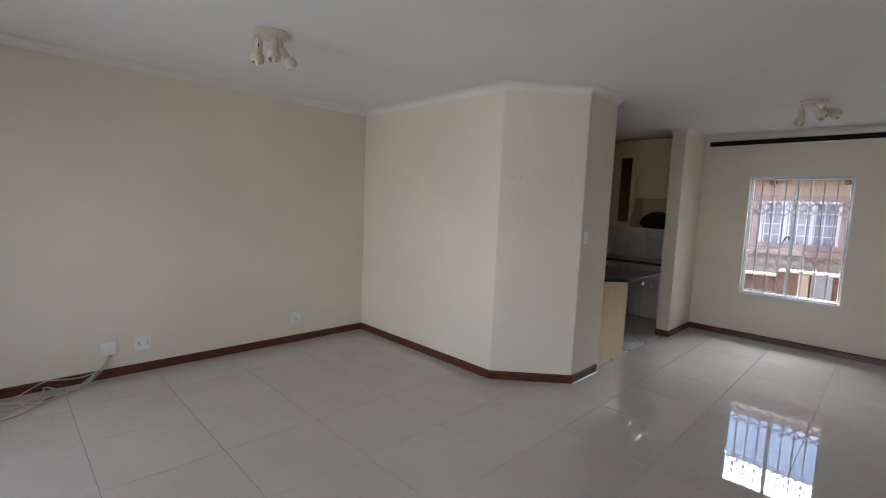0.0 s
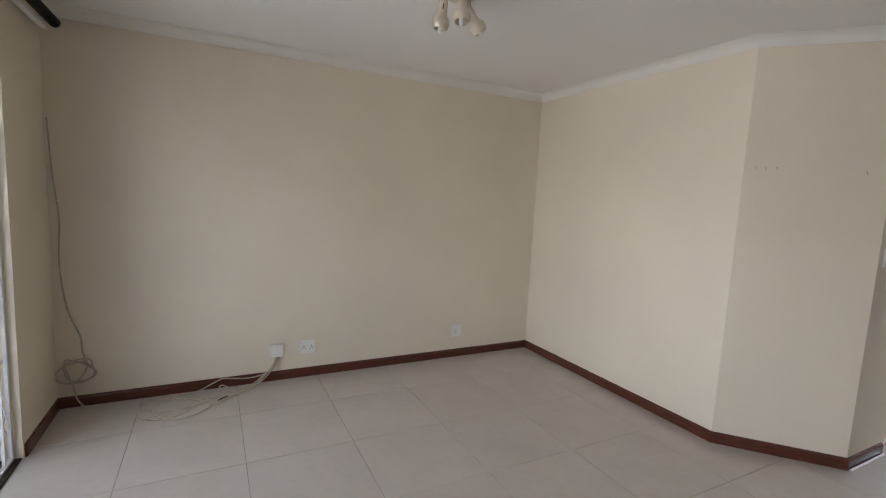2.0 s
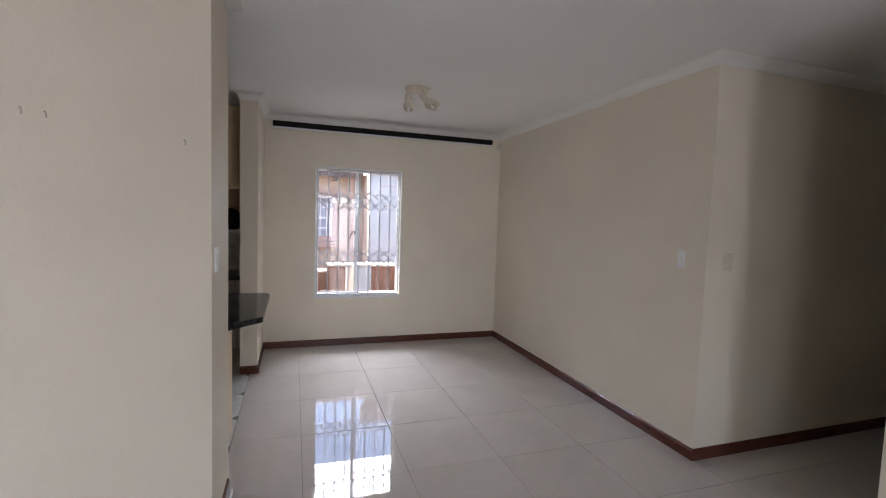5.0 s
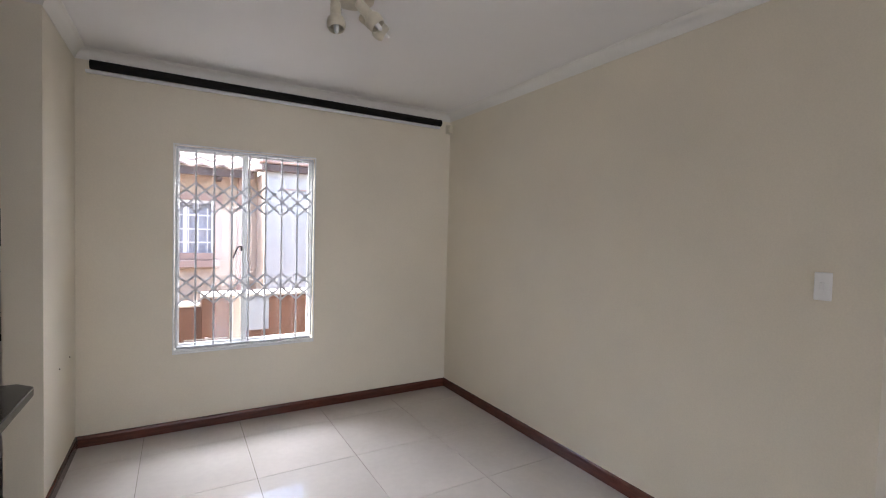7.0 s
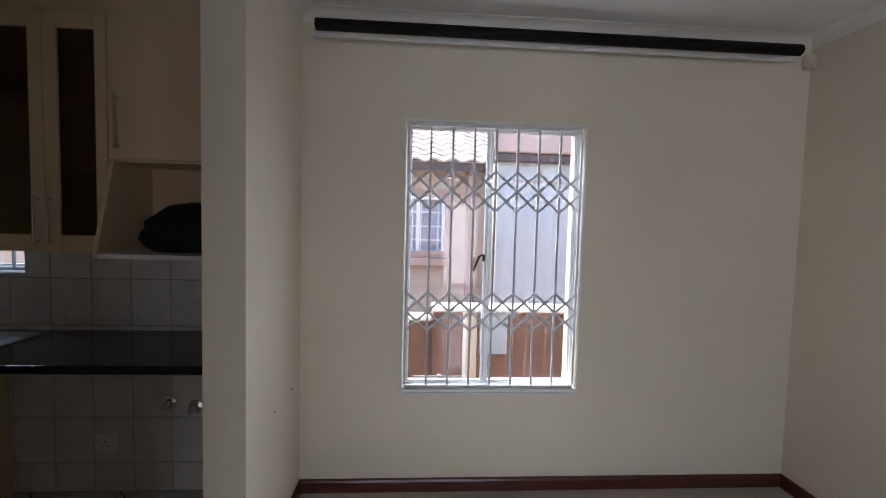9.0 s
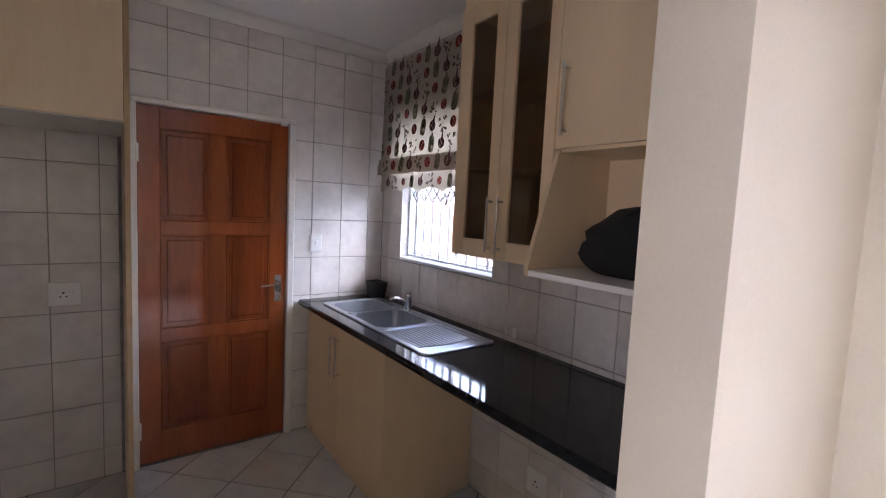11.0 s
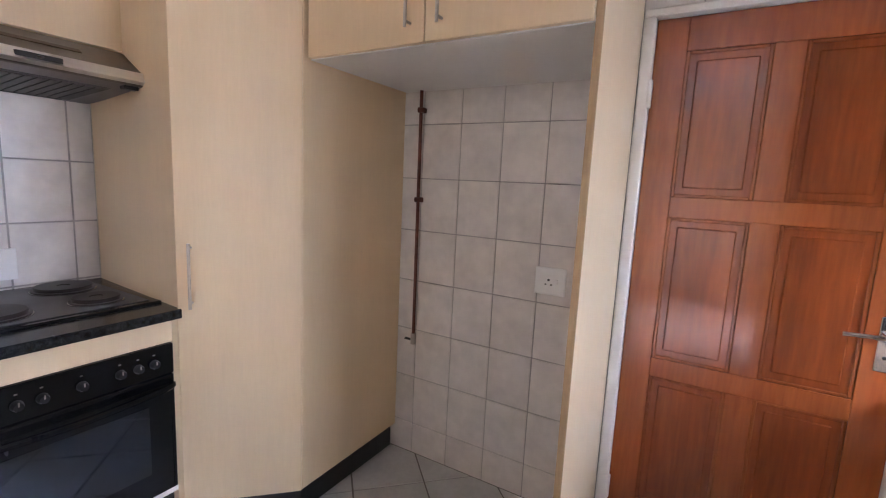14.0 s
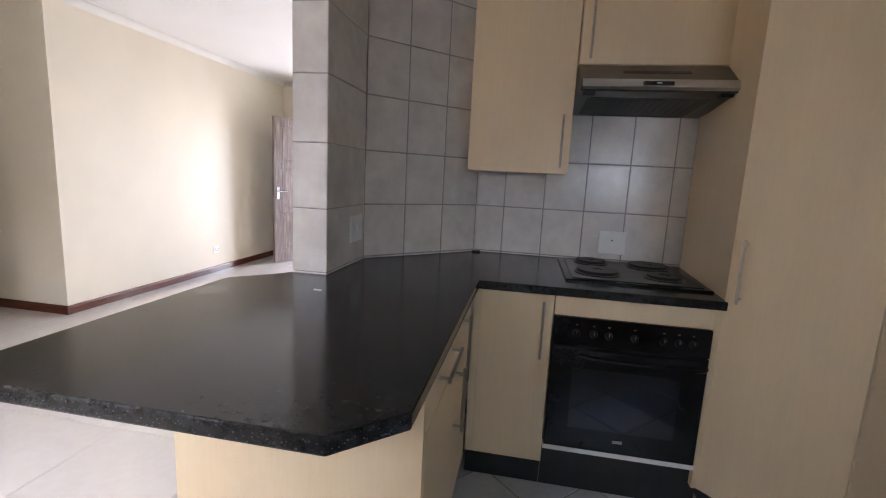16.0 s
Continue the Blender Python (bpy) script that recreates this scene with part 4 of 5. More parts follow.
ncab = thing("niche_wall_cabinet", (-2.20, 6.70, 1.34), "maple wall cabinet with a door above an open niche", "cabinet")
NX0, NX1 = -2.532, -1.897
for x0, x1 in ((NX0, NX0 + 0.018), (NX1 - 0.018, NX1)):
    part("side_panel", profile([(6.880, 1.338), (6.435, 1.338), (6.435, 1.372), (GY + 0.012, 1.785), (GY + 0.021, 1.785), (GY + 0.021, 2.44), (6.880, 2.44)], "x", x0, x1), MAPLE, ncab)
part("bottom", box(NX0 + 0.018, NX1 - 0.018, 6.437, 6.880, 1.338, 1.358, 0.001), WHITE_BOARD, ncab)
part("shelf", box(NX0 + 0.018, NX1 - 0.018, GY + 0.022, 6.880, 1.778, 1.796), MAPLE, ncab)
part("back", box(NX0 + 0.018, NX1 - 0.018, 6.868, 6.880, 1.358, 1.778), MAPLE, ncab)
part("top", box(NX0 + 0.018, NX1 - 0.018, GY + 0.021, 6.880, 2.422, 2.44), MAPLE, ncab)
d = slab_door(ncab, NX0 + 0.002, NX1 - 0.002, GY, GY + 0.020, 1.790, 2.442)
bar_handle(d, (NX0 + 0.045, GY, 1.83), (NX0 + 0.045, GY, 2.08), (0, -1, 0))
filler = thing("cabinet_filler", (-2.48, 6.60, 2.444), "maple filler panel between wall cabinets and ceiling", "filler panel")
part("panel", box(GX0, NX1, GY + 0.012, GY + 0.030, 2.444, 2.615), MAPLE, filler)

bag = bmesh.new()
bmesh.ops.create_uvsphere(bag, u_segments=28, v_segments=16, radius=1.0)
for v in bag.verts:
    c = v.co
    s = lambda a, e: math.copysign(abs(a) ** e, a)
    lump = 1 + 0.10 * noise.noise(c * 2.3) + 0.04 * noise.noise(c * 6.0)
    x, y, z = s(c.x, 0.6) * 0.265 * lump, s(c.y, 0.6) * 0.125 * lump, s(c.z, 0.7) * 0.125 * lump
    v.co = (-2.180 + x, 6.690 + y, max(1.3585, 1.462 + z - 0.05 * c.x * c.x * (1 if c.z > 0 else 0)))
bagthing = thing("bag", (-2.180, 6.690, 1.36), "soft black fabric bag lying in the open niche", "bag")
part("body", bag, BAGCLOTH, bagthing, smooth=True)
part("strap", tube([(-2.31, 6.62, 1.50), (-2.25, 6.60, 1.565), (-2.16, 6.59, 1.590), (-2.06, 6.60, 1.560), (-2.00, 6.62, 1.49)], 0.010, 6, 6), BAGCLOTH, bagthing)

# roman blind
blind = thing("roman_blind", (-3.72, 6.83, 2.49), "cream roman blind printed with vegetables, half raised", "blind")
BX0, BX1 = -4.325, -3.080


def cloth(z0, z1, y, scallop=0.0, cols=48, rows=10, tilt=0.0):
    b = bmesh.new()
    g = []
    for i in range(cols + 1):
        x = BX0 + (BX1 - BX0) * i / cols
        low = z0 + scallop * abs(math.sin(math.pi * 5 * i / cols))
        g.append([b.verts.new((x, y - tilt * (1 - j / rows) + 0.004 * math.sin(i * 0.55 + j * 0.4), low + (z1 - low) * j / rows)) for j in range(rows + 1)])
    for i in range(cols):
        for j in range(rows):
            b.faces.new((g[i][j], g[i + 1][j], g[i + 1][j + 1], g[i][j + 1]))
    bmesh.ops.solidify(b, geom=b.faces[:], thickness=0.003)
    return b


part("cloth", cloth(1.790, 2.522, 6.835, tilt=0.020), CLOTH, blind, smooth=True)
part("fold", cloth(1.775, 1.880, 6.800, tilt=0.006, rows=4), CLOTH, blind, smooth=True)
part("valance", cloth(1.655, 1.800, 6.826, 0.030, rows=4), CLOTH, blind, smooth=True)
part("head_rail", box(BX0, BX1, 6.842, 6.880, 2.495, 2.522, 0.003), WHITE_BOARD, blind)


def motif(b, kind, x, z, y, s=1.0, lean=0.0):
    if kind == "onion":
        out = [(math.cos(a) * 0.024, math.sin(a) * 0.026) for a in [math.tau * k / 14 for k in range(14)]]
        out = [(px * (1 if pz < 0.012 else (0.5 if pz < 0.022 else 0.12)), pz if pz < 0.022 else 0.026 + (pz - 0.022) * 9) for px, pz in out]
    elif kind == "tomato":
        out = [(math.cos(math.tau * k / 14) * 0.022, math.sin(math.tau * k / 14) * 0.024) for k in range(14)]
    elif kind == "pepper":
        out = [(math.copysign(abs(math.cos(a)) ** 0.6, math.cos(a)) * 0.021, math.copysign(abs(math.sin(a)) ** 0.6, math.sin(a)) * 0.036) for a in [math.tau * k / 14 for k in range(14)]]
    else:
        out = [(math.cos(math.tau * k / 8) * 0.012, math.sin(math.tau * k / 8) * 0.006) for k in range(8)]
    c, n = math.cos(lean), math.sin(lean)
    pts = []
    for px, pz in out:
        qx, qz = x + s * (px * c - pz * n), z + s * (px * n + pz * c)
        if not BX0 + 0.003 < qx < BX1 - 0.003:
            return
        pts.append(b.verts.new((qx, y, qz)))
    b.faces.new(pts)


prints = {"tomato": bmesh.new(), "pepper": bmesh.new(), "onion": bmesh.new(), "leaf": bmesh.new(), "highlight": bmesh.new()}
rngb = random.Random(9)
KINDS = ("tomato", "pepper", "onion", "leaf")
for row in range(8):
    z = 2.485 - row * 0.109
    for col in range(13):
        x = BX0 + 0.026 + col * 0.101
        kind = KINDS[(col - row) % 4]
        if z > 1.92:
            f = (z - 1.79) / 0.70
            y = 6.835 - 0.020 * (1 - f) - 0.0085
        elif z > 1.80:
            y = 6.788
        else:
            y = 6.811
        if kind == "leaf":
            for k in range(11):
                motif(prints["leaf"], "leaf", x + rngb.uniform(-0.036, 0.036), z + rngb.uniform(-0.040, 0.040), y - 0.0003 * k, rngb.uniform(0.8, 1.4), rngb.uniform(-1.5, 1.5))
        else:
            s, lean = rngb.uniform(1.28, 1.42) * (1.0 if z > 1.80 else 0.8), rngb.uniform(-0.45, -0.05)
            motif(prints[kind], kind, x, z, y, s, lean)
            if kind == "pepper":
                motif(prints["leaf"], "leaf", x + 0.010, z + 0.056, y - 0.001, 1.1, 1.2)
            for k in range(3 if kind != "pepper" else 1):
                motif(prints["highlight"], "leaf", x + rngb.uniform(-0.012, 0.012), z - 0.016 + 0.015 * k, y - 0.001 - 0.0003 * k, rngb.uniform(0.5, 0.8), rngb.uniform(0.6, 2.2))
for kind, mat in (("tomato", PRINT_RED), ("pepper", PRINT_GREEN), ("onion", PRINT_PLUM), ("leaf", PRINT_GREY), ("highlight", PRINT_PALE)):
    tagged(part("printed_motif", prints[kind], mat, blind, "printed " + kind + " shapes on the cloth"), kind="stuff")

# fridge space: cupboard above, side panel, copper pipe
over = thing("fridge_cupboard", (-4.08, 4.80, 1.85), "maple cupboard with two doors above the empty fridge space", "cabinet")
part("body", box(-4.392, -3.785, 4.293, 5.315, 1.868, 2.50), MAPLE, over)
part("bottom", box(-4.392, -3.785, 4.293, 5.315, 1.850, 1.867), WHITE_BOARD, over)
for ya, yb, hy in ((4.298, 4.800, 4.749), (4.804, 5.314, 4.864)):
    d = slab_door(over, -3.784, -3.764, ya, yb, 1.853, 2.50)
    bar_handle(d, (-3.764, hy, 1.895), (-3.764, hy, 2.135), (1, 0, 0))
side = thing("end_panel", (-4.08, 5.32, 0), "tall maple end panel between fridge space and door", "panel")
part("panel", box(-4.392, -3.785, 5.316, 5.337, 0.0, 2.56, 0.001), MAPLE, side)
part("edging", box(-3.785, -3.779, 5.316, 5.337, 0.0, 2.56, 0.001), MAPLE_EDGE, side)
top_fill = thing("cabinet_filler", (-3.80, 4.80, 2.50), "maple filler panel between fridge cupboard and ceiling", "filler panel")
part("panel", box(-3.80, -3.782, 4.293, 5.315, 2.502, 2.62), MAPLE, top_fill)
pipe = thing("copper_pipe", (-4.365, 4.40, 0.62), "tarnished copper water pipe clipped to the tiles", "pipe")
part("tube", rod((-4.366, 4.405, 0.65), (-4.366, 4.400, 1.849), 0.0085, 10), COPPER, pipe, smooth=True)
for z in (1.34, 1.76):
    part("clip", box(-4.392, -4.352, 4.386, 4.418, z - 0.012, z + 0.012, 0.004), COPPER, pipe)
v = part("valve", rod((-4.366, 4.405, 0.615), (-4.366, 4.405, 0.670), 0.014, 12), NICKEL, pipe, "dull metal stop valve", True)
part("valve_lever", rod((-4.366, 4.415, 0.635), (-4.358, 4.360, 0.638), 0.006, 8), BLACK, v)

# tall corner cupboard
tall = thing("tall_corner_cupboard", (-3.95, 3.75, 0), "tall maple corner cupboard with one angled door", "cabinet")
part("body", prism([(-4.392, 3.26), (-3.496, 3.26), (-3.442, 3.975), (-3.752, 4.290), (-4.392, 4.290)], 0.135, 2.56), MAPLE, tall)
part("plinth", prism([(-4.392, 3.26), (-3.50, 3.26), (-3.50, 3.94), (-3.772, 4.255), (-4.392, 4.262)], 0.0, 0.134), BLACK, tall, "black plinth")
d0, d1 = Vector((-3.442, 3.975, 0)), Vector((-3.752, 4.290, 0))
along = (d1 - d0).normalized()
outw = Vector((-along.y, along.x, 0)) * -1
a0, a1 = d0 + along * 0.004 + outw * 0.001, d1 - along * 0.004 + outw * 0.001
d = part("door", prism([(p.x, p.y) for p in (a0, a1, a1 + outw * 0.019, a0 + outw * 0.019)], 0.140, 2.555, 0.0015), MAPLE, tall)
hp = a0 + along * 0.050 + outw * 0.019
bar_handle(d, (hp.x, hp.y, 0.93), (hp.x, hp.y, 1.17), outw)

# oven side: base units, hob, oven, hood, wall units
TOPZ = 0.925
base = thing("base_cabinet", (-2.66, 3.7, 0), "pale maple base cabinet with one door beside the oven", "cabinet")
part("body", box(-2.812, -2.478, 3.26, 3.962, 0.135, 0.888), MAPLE, base)
part("plinth", box(-2.812, -2.478, 3.26, 3.915, 0.0, 0.134), BLACK, base, "black plinth")
d = slab_door(base, -2.808, -2.512, 3.963, 3.983, 0.165, 0.884)
part("filler", box(-2.511, -2.480, 3.963, 3.977, 0.165, 0.884), MAPLE, base)
bar_handle(d, (-2.768, 3.983, 0.62), (-2.768, 3.983, 0.86), (0, 1, 0))
housing = thing("oven_housing", (-3.11, 3.7, 0), "pale maple housing round the built-in oven", "cabinet")
part("side_panel", box(-3.440, -3.414, 3.26, 3.983, 0.135, 0.888), MAPLE, housing)
part("top_rail", box(-3.413, -2.814, 3.963, 3.983, 0.806, 0.888, 0.001), MAPLE, housing)
part("bottom_rail", box(-3.413, -2.814, 3.945, 3.985, 0.212, 0.232, 0.001), WHITE_BOARD, housing)
part("plinth", box(-3.458, -2.814, 3.26, 3.915, 0.0, 0.134), BLACK, housing, "black plinth")
part("kick_board", box(-3.458, -2.814, 3.935, 3.950, 0.135, 0.211), BLACK, housing)
oven = thing("built_in_oven", (-3.112, 3.7, 0.204), "black built-in electric oven with a glass door", "oven")
part("body", box(-3.408, -2.818, 3.42, 3.968, 0.234, 0.802), ENAMEL, oven)
panel = part("control_panel", box(-3.410, -2.816, 3.968, 3.992, 0.690, 0.803, 0.003), ENAMEL, oven)
for x in (-2.905, -2.972, -3.030, -3.128, -3.235, -3.290, -3.342):
    k = part("knob", lathe([(0.016, 0), (0.015, 0.010), (0.012, 0.020), (0, 0.020)], (x, 3.992, 0.742), (0, 1, 0), 16), BLACK, panel, smooth=True)
    part("pointer", box(x - 0.002, x + 0.002, 4.0115, 4.0130, 0.744, 0.756), NICKEL, k)
    part("dial_mark", box(x - 0.004, x + 0.004, 3.9915, 3.993, 0.773, 0.777), NICKEL, panel)
door = part("oven_door", box(-3.410, -2.816, 3.968, 3.990, 0.234, 0.686, 0.003), ENAMEL, oven)
part("door_window", box(-3.320, -2.905, 3.9895, 3.9915, 0.330, 0.590, 0.0008), BLACK_GLASS, door)
hb = tube([(-2.83, 3.990, 0.655), (-2.86, 4.022, 0.650), (-3.113, 4.030, 0.640), (-3.365, 4.022, 0.650), (-3.395, 3.990, 0.655)], 0.011, 8, 6)
part("door_handle", hb, ENAMEL, door, "curved black door handle", True)
part("badge", prism([(-3.130, 3.990), (-3.090, 3.990), (-3.092, 3.9925), (-3.128, 3.9925)], 0.283, 0.295, 0.0008), NICKEL, door, "small pale badge")
for x in (-2.825, -3.401):
    part("trim", box(x - 0.004, x + 0.004, 3.9905, 3.9925, 0.245, 0.67), ENAMEL, door)

counter = [(-3.494, 3.258), (-2.398, 3.258), (-1.906, 3.750), (-1.906, 4.158), (-1.745, 4.158), (-1.735, 4.200), (-1.585, 4.335), (-1.585, 5.150), (-1.640, 5.205), (-2.385, 5.205), (-2.497, 5.095), (-2.497, 4.005), (-3.440, 4.005)]
stone = thing("granite_worktop", (-2.2, 4.4, 0.89), "polished black granite worktop with a peninsula", "worktop")
part("slab", prism(counter, 0.890, TOPZ, 0.004, 2), GRANITE, stone)
chips = random.Random(3)
edge = bmesh.new()
for (xa, ya), (xb, yb) in zip(counter[7:10], counter[8:11]):
    L = math.hypot(xb - xa, yb - ya)
    n = int(L / 0.006)
    nx, ny = (yb - ya) / L, -(xb - xa) / L
    for k in range(n):
        f = (k + chips.random()) / n
        x, y, z = xa + (xb - xa) * f, ya + (yb - ya) * f, chips.uniform(0.894, 0.921)
        s = chips.uniform(0.0006, 0.0015)
        box(x - s, x + s, y - s, y + s, z - s * 0.8, z + s * 0.8, bm=edge)
tagged(part("edge_grain", edge, CHIPPED, stone, "rough pale grains along the cut edge"), kind="stuff")

hob = thing("electric_hob", (-3.15, 3.58, TOPZ), "black four-plate electric hob set in the granite", "hob")
part("tray", box(-3.440, -2.856, 3.312, 3.872, TOPZ - 0.002, TOPZ + 0.010, 0.005, 2), ENAMEL, hob)
part("raised_rim", prism([(-3.410, 3.342), (-2.886, 3.342), (-2.886, 3.842), (-3.410, 3.842)], TOPZ + 0.010, TOPZ + 0.013, 0.001), BLACK, hob)
for x, y, r in ((-3.005, 3.715, 0.092), (-3.280, 3.470, 0.092), (-3.010, 3.455, 0.073), (-3.285, 3.730, 0.073)):
    p = part("hot_plate", lathe([(r + 0.008, 0), (r + 0.008, 0.006), (r, 0.007), (r, 0.016), (r - 0.004, 0.019), (0.022, 0.018), (0.020, 0.015), (0, 0.015)], (x, y, TOPZ + 0.015), (0, 0, 1), 32), IRON, hob, smooth=True)
    part("plate_ring", lathe([(r + 0.011, 0), (r + 0.011, 0.004), (r + 0.008, 0.005), (r + 0.008, 0.0)], (x, y, TOPZ + 0.012), (0, 0, 1), 32), STEEL, p)

hood = thing("extractor_hood", (-3.17, 3.5, 1.70), "slim brushed steel extractor hood above the hob", "extractor hood")
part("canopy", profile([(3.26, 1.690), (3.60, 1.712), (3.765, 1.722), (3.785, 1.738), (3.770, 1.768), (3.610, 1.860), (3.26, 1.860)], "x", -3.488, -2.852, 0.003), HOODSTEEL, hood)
# lip paler than the canopy: the reflected window is painted into its steel
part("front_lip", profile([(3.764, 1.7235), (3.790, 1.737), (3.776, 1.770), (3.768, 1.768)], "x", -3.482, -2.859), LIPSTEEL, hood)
part("control_strip", prism(rounded(-3.215, -3.095, 3.770, 3.7935, 0.0115, 6), 1.743, 1.759, 0.003), BLACK, hood, "black control strip")
part("button", box(-3.165, -3.145, 3.7925, 3.7945, 1.749, 1.754), STEEL, hood)
part("filter", profile([(3.30, 1.6905), (3.66, 1.7125), (3.66, 1.716), (3.30, 1.694)], "x", -3.40, -2.91), FILTERMESH, hood, "dull metal grease filter")
for k in range(15):
    x = -3.385 + k * 0.033
    part("filter_rib", profile([(3.315, 1.6885), (3.645, 1.7085), (3.645, 1.7125), (3.315, 1.6925)], "x", x, x + 0.027), FILTERMESH, hood)
part("display", strip((-3.30, 3.69, 1.8155), (-3.03, 3.69, 1.8155), 0.026, 0.003, (0, 0.50, 0.87)), GUTTER, hood, "brown tinted display window")
part("filter_slot", box(-3.38, -2.95, 3.285, 3.297, 1.688, 1.692), BLACK, hood)
for x in (-3.425, -2.890):
    part("lamp", box(x - 0.025, x + 0.025, 3.725, 3.760, 1.708, 1.722, 0.003), BLACK, hood)
hc = thing("hood_cupboard", (-3.17, 3.45, 1.862), "maple cupboard above the extractor hood", "cabinet")
part("body", box(-3.484, -2.850, 3.260, 3.588, 1.862, 2.50), MAPLE, hc)
d = slab_door(hc, -3.480, -2.852, 3.589, 3.609, 1.866, 2.50)
bar_handle(d, (-2.895, 3.609, 1.885), (-2.895, 3.609, 2.125), (0, 1, 0))
wc = thing("wall_cabinet", (-2.60, 3.45, 1.375), "maple wall cabinet with one door beside the hood", "cabinet")
part("body", box(-2.846, -2.372, 3.260, 3.568, 1.378, 2.50), MAPLE, wc)
d = slab_door(wc, -2.846, -2.370, 3.569, 3.589, 1.376, 2.50)
bar_handle(d, (-2.805, 3.589, 1.405), (-2.805, 3.589, 1.645), (0, 1, 0))
wf = thing("cabinet_filler", (-2.91, 3.58, 2.50), "maple filler panel between wall cabinets and ceiling", "filler panel")
part("panel", box(-3.460, -2.372, 3.560, 3.578, 2.502, 2.62), MAPLE, wf)
solid("worktop_clip", box(-2.430, -2.385, 3.285, 3.310, TOPZ + 0.0005, TOPZ + 0.009, 0.003), BLACK, "small black clip lying on the granite", "clip")
solid("paper_scrap", box(-1.990, -1.962, 4.385, 4.395, TOPZ + 0.0005, TOPZ + 0.003), PLASTIC, "tiny white scrap lying on the granite", "scrap")

pen = thing("peninsula_cabinet", (-2.14, 4.45, 0), "pale maple peninsula cabinet with a drawer and doors", "cabinet")
part("body", box(-2.455, -1.842, 4.170, 4.860, 0.135, 0.888), MAPLE, pen)
part("infill", box(-2.455, -1.915, 3.985, 4.170, 0.135, 0.888), MAPLE, pen)
part("plinth", box(-2.425, -1.850, 3.985, 4.850, 0.0, 0.134), BLACK, pen, "black plinth")
part("end_panel", box(-2.476, -1.820, 4.861, 4.881, 0.0, 0.888, 0.001), MAPLE, pen)
part("back_panel", box(-1.841, -1.820, 4.165, 4.860, 0.0, 0.888, 0.001), MAPLE, pen)
d = part("door", box(-2.476, -2.456, 4.010, 4.335, 0.140, 0.884, 0.002), MAPLE, pen)
bar_handle(d, (-2.476, 4.295, 0.62), (-2.476, 4.295, 0.86), (-1, 0, 0))
d = part("drawer_front", box(-2.476, -2.456, 4.339, 4.857, 0.735, 0.884, 0.002), MAPLE, pen)
bar_handle(d, (-2.476, 4.48, 0.81), (-2.476, 4.72, 0.81), (-1, 0, 0))
d = part("door", box(-2.476, -2.456, 4.339, 4.857, 0.140, 0.731, 0.002), MAPLE, pen)
bar_handle(d, (-2.476, 4.380, 0.47), (-2.476, 4.380, 0.70), (-1, 0, 0))


# ---- outside ----
solid("ground", box(-90, 90, -90, 90, -0.60, -0.16), PAVING, "brown brick paved ground outside", "ground", kind="structure")
# unseen slabs, added to hold back sun and sky light
eave = thing("sky_light_blocker", (-0.2, 3.0, 2.78), "unseen roof slabs added to keep sun and sky light off the openings", "roof", kind="structure")
part("shading_slab", box(-5.2, 4.6, -3.0, 7.16, 2.78, 2.95), GUTTER, eave)
# extra piece that cuts the sky light falling on the kitchen sink
part("shading_slab", box(-5.2, -2.2, 7.162, 7.75, 2.74, 2.95), GUTTER, eave)

HY = 12.0
house = thing("neighbour_house", (-2.0, HY + 2, -0.16), "peach plastered house with a tiled roof across the yard", "house")
part("wall", wall_with_holes("x", -9.0, 0.1, HY, HY + 0.2, [(-1.95, -0.60, 0.95, 1.96)], 2.75), PEACH, house)
part("wall", wall_with_holes("x", 0.1, 7.0, 11.0, 11.15, [], 2.45), GREENWALL, house)
part("wall", wall_with_holes("y", 11.15, HY, 0.1, 0.25, [], 2.45), PEACH, house)
part("downpipe", box(-0.24, -0.10, HY - 0.12, HY - 0.01, -0.16, 2.40, 0.02), PINKTRIM, house)
part("eaves_board", box(-9.0, -0.02, HY - 0.42, HY - 0.38, 2.36, 2.50), GUTTER, house)
part("soffit", box(-9.0, -0.02, HY - 0.38, HY, 2.40, 2.42), PEACH, house)
for x in (-3.4, -1.75, -0.55):
    part("rafter_end", box(x - 0.04, x + 0.04, HY - 0.37, HY - 0.005, 2.30, 2.399), GUTTER, house)
part("parapet", box(-0.02, 7.0, 10.80, 11.02, 2.56, 2.86, 0.02), PINKTRIM, house)
part("gutter", box(0.02, 7.0, 10.85, 10.999, 2.44, 2.555, 0.01), GUTTER, house)
part("door_band", box(0.3, 6.5, 10.98, 10.999, 2.16, 2.18), PINKTRIM, house)
win = part("window", frame_of(-1.95, -0.60, 0.95, 1.96, 0.05, HY, HY + 0.06), WHITESTEEL, house)
for x in (-1.50, -1.05):
    part("mullion", box(x - 0.03, x + 0.03, HY + 0.01, HY + 0.05, 1.0, 1.91), WHITESTEEL, win)
for z in (1.23, 1.46, 1.70):
    part("glazing_bar", box(-1.90, -0.65, HY + 0.015, HY + 0.045, z - 0.012, z + 0.012), WHITESTEEL, win)
for k in range(9):
    x = -1.87 + k * 0.145
    part("glazing_bar", box(x - 0.008, x + 0.008, HY + 0.018, HY + 0.042, 1.0, 1.91), WHITESTEEL, win)
part("curtain", box(-1.95, -0.60, HY + 0.15, HY + 0.16, 0.95, 1.96), CURTAIN, win)
part("sill", box(-2.07, -0.51, HY - 0.12, HY + 0.01, 0.80, 0.925, 0.01), PINKTRIM, house)
part("surround", frame_of(-2.07, -0.48, 0.93, 2.08, 0.115, HY - 0.03, HY - 0.001), PINKTRIM, house)
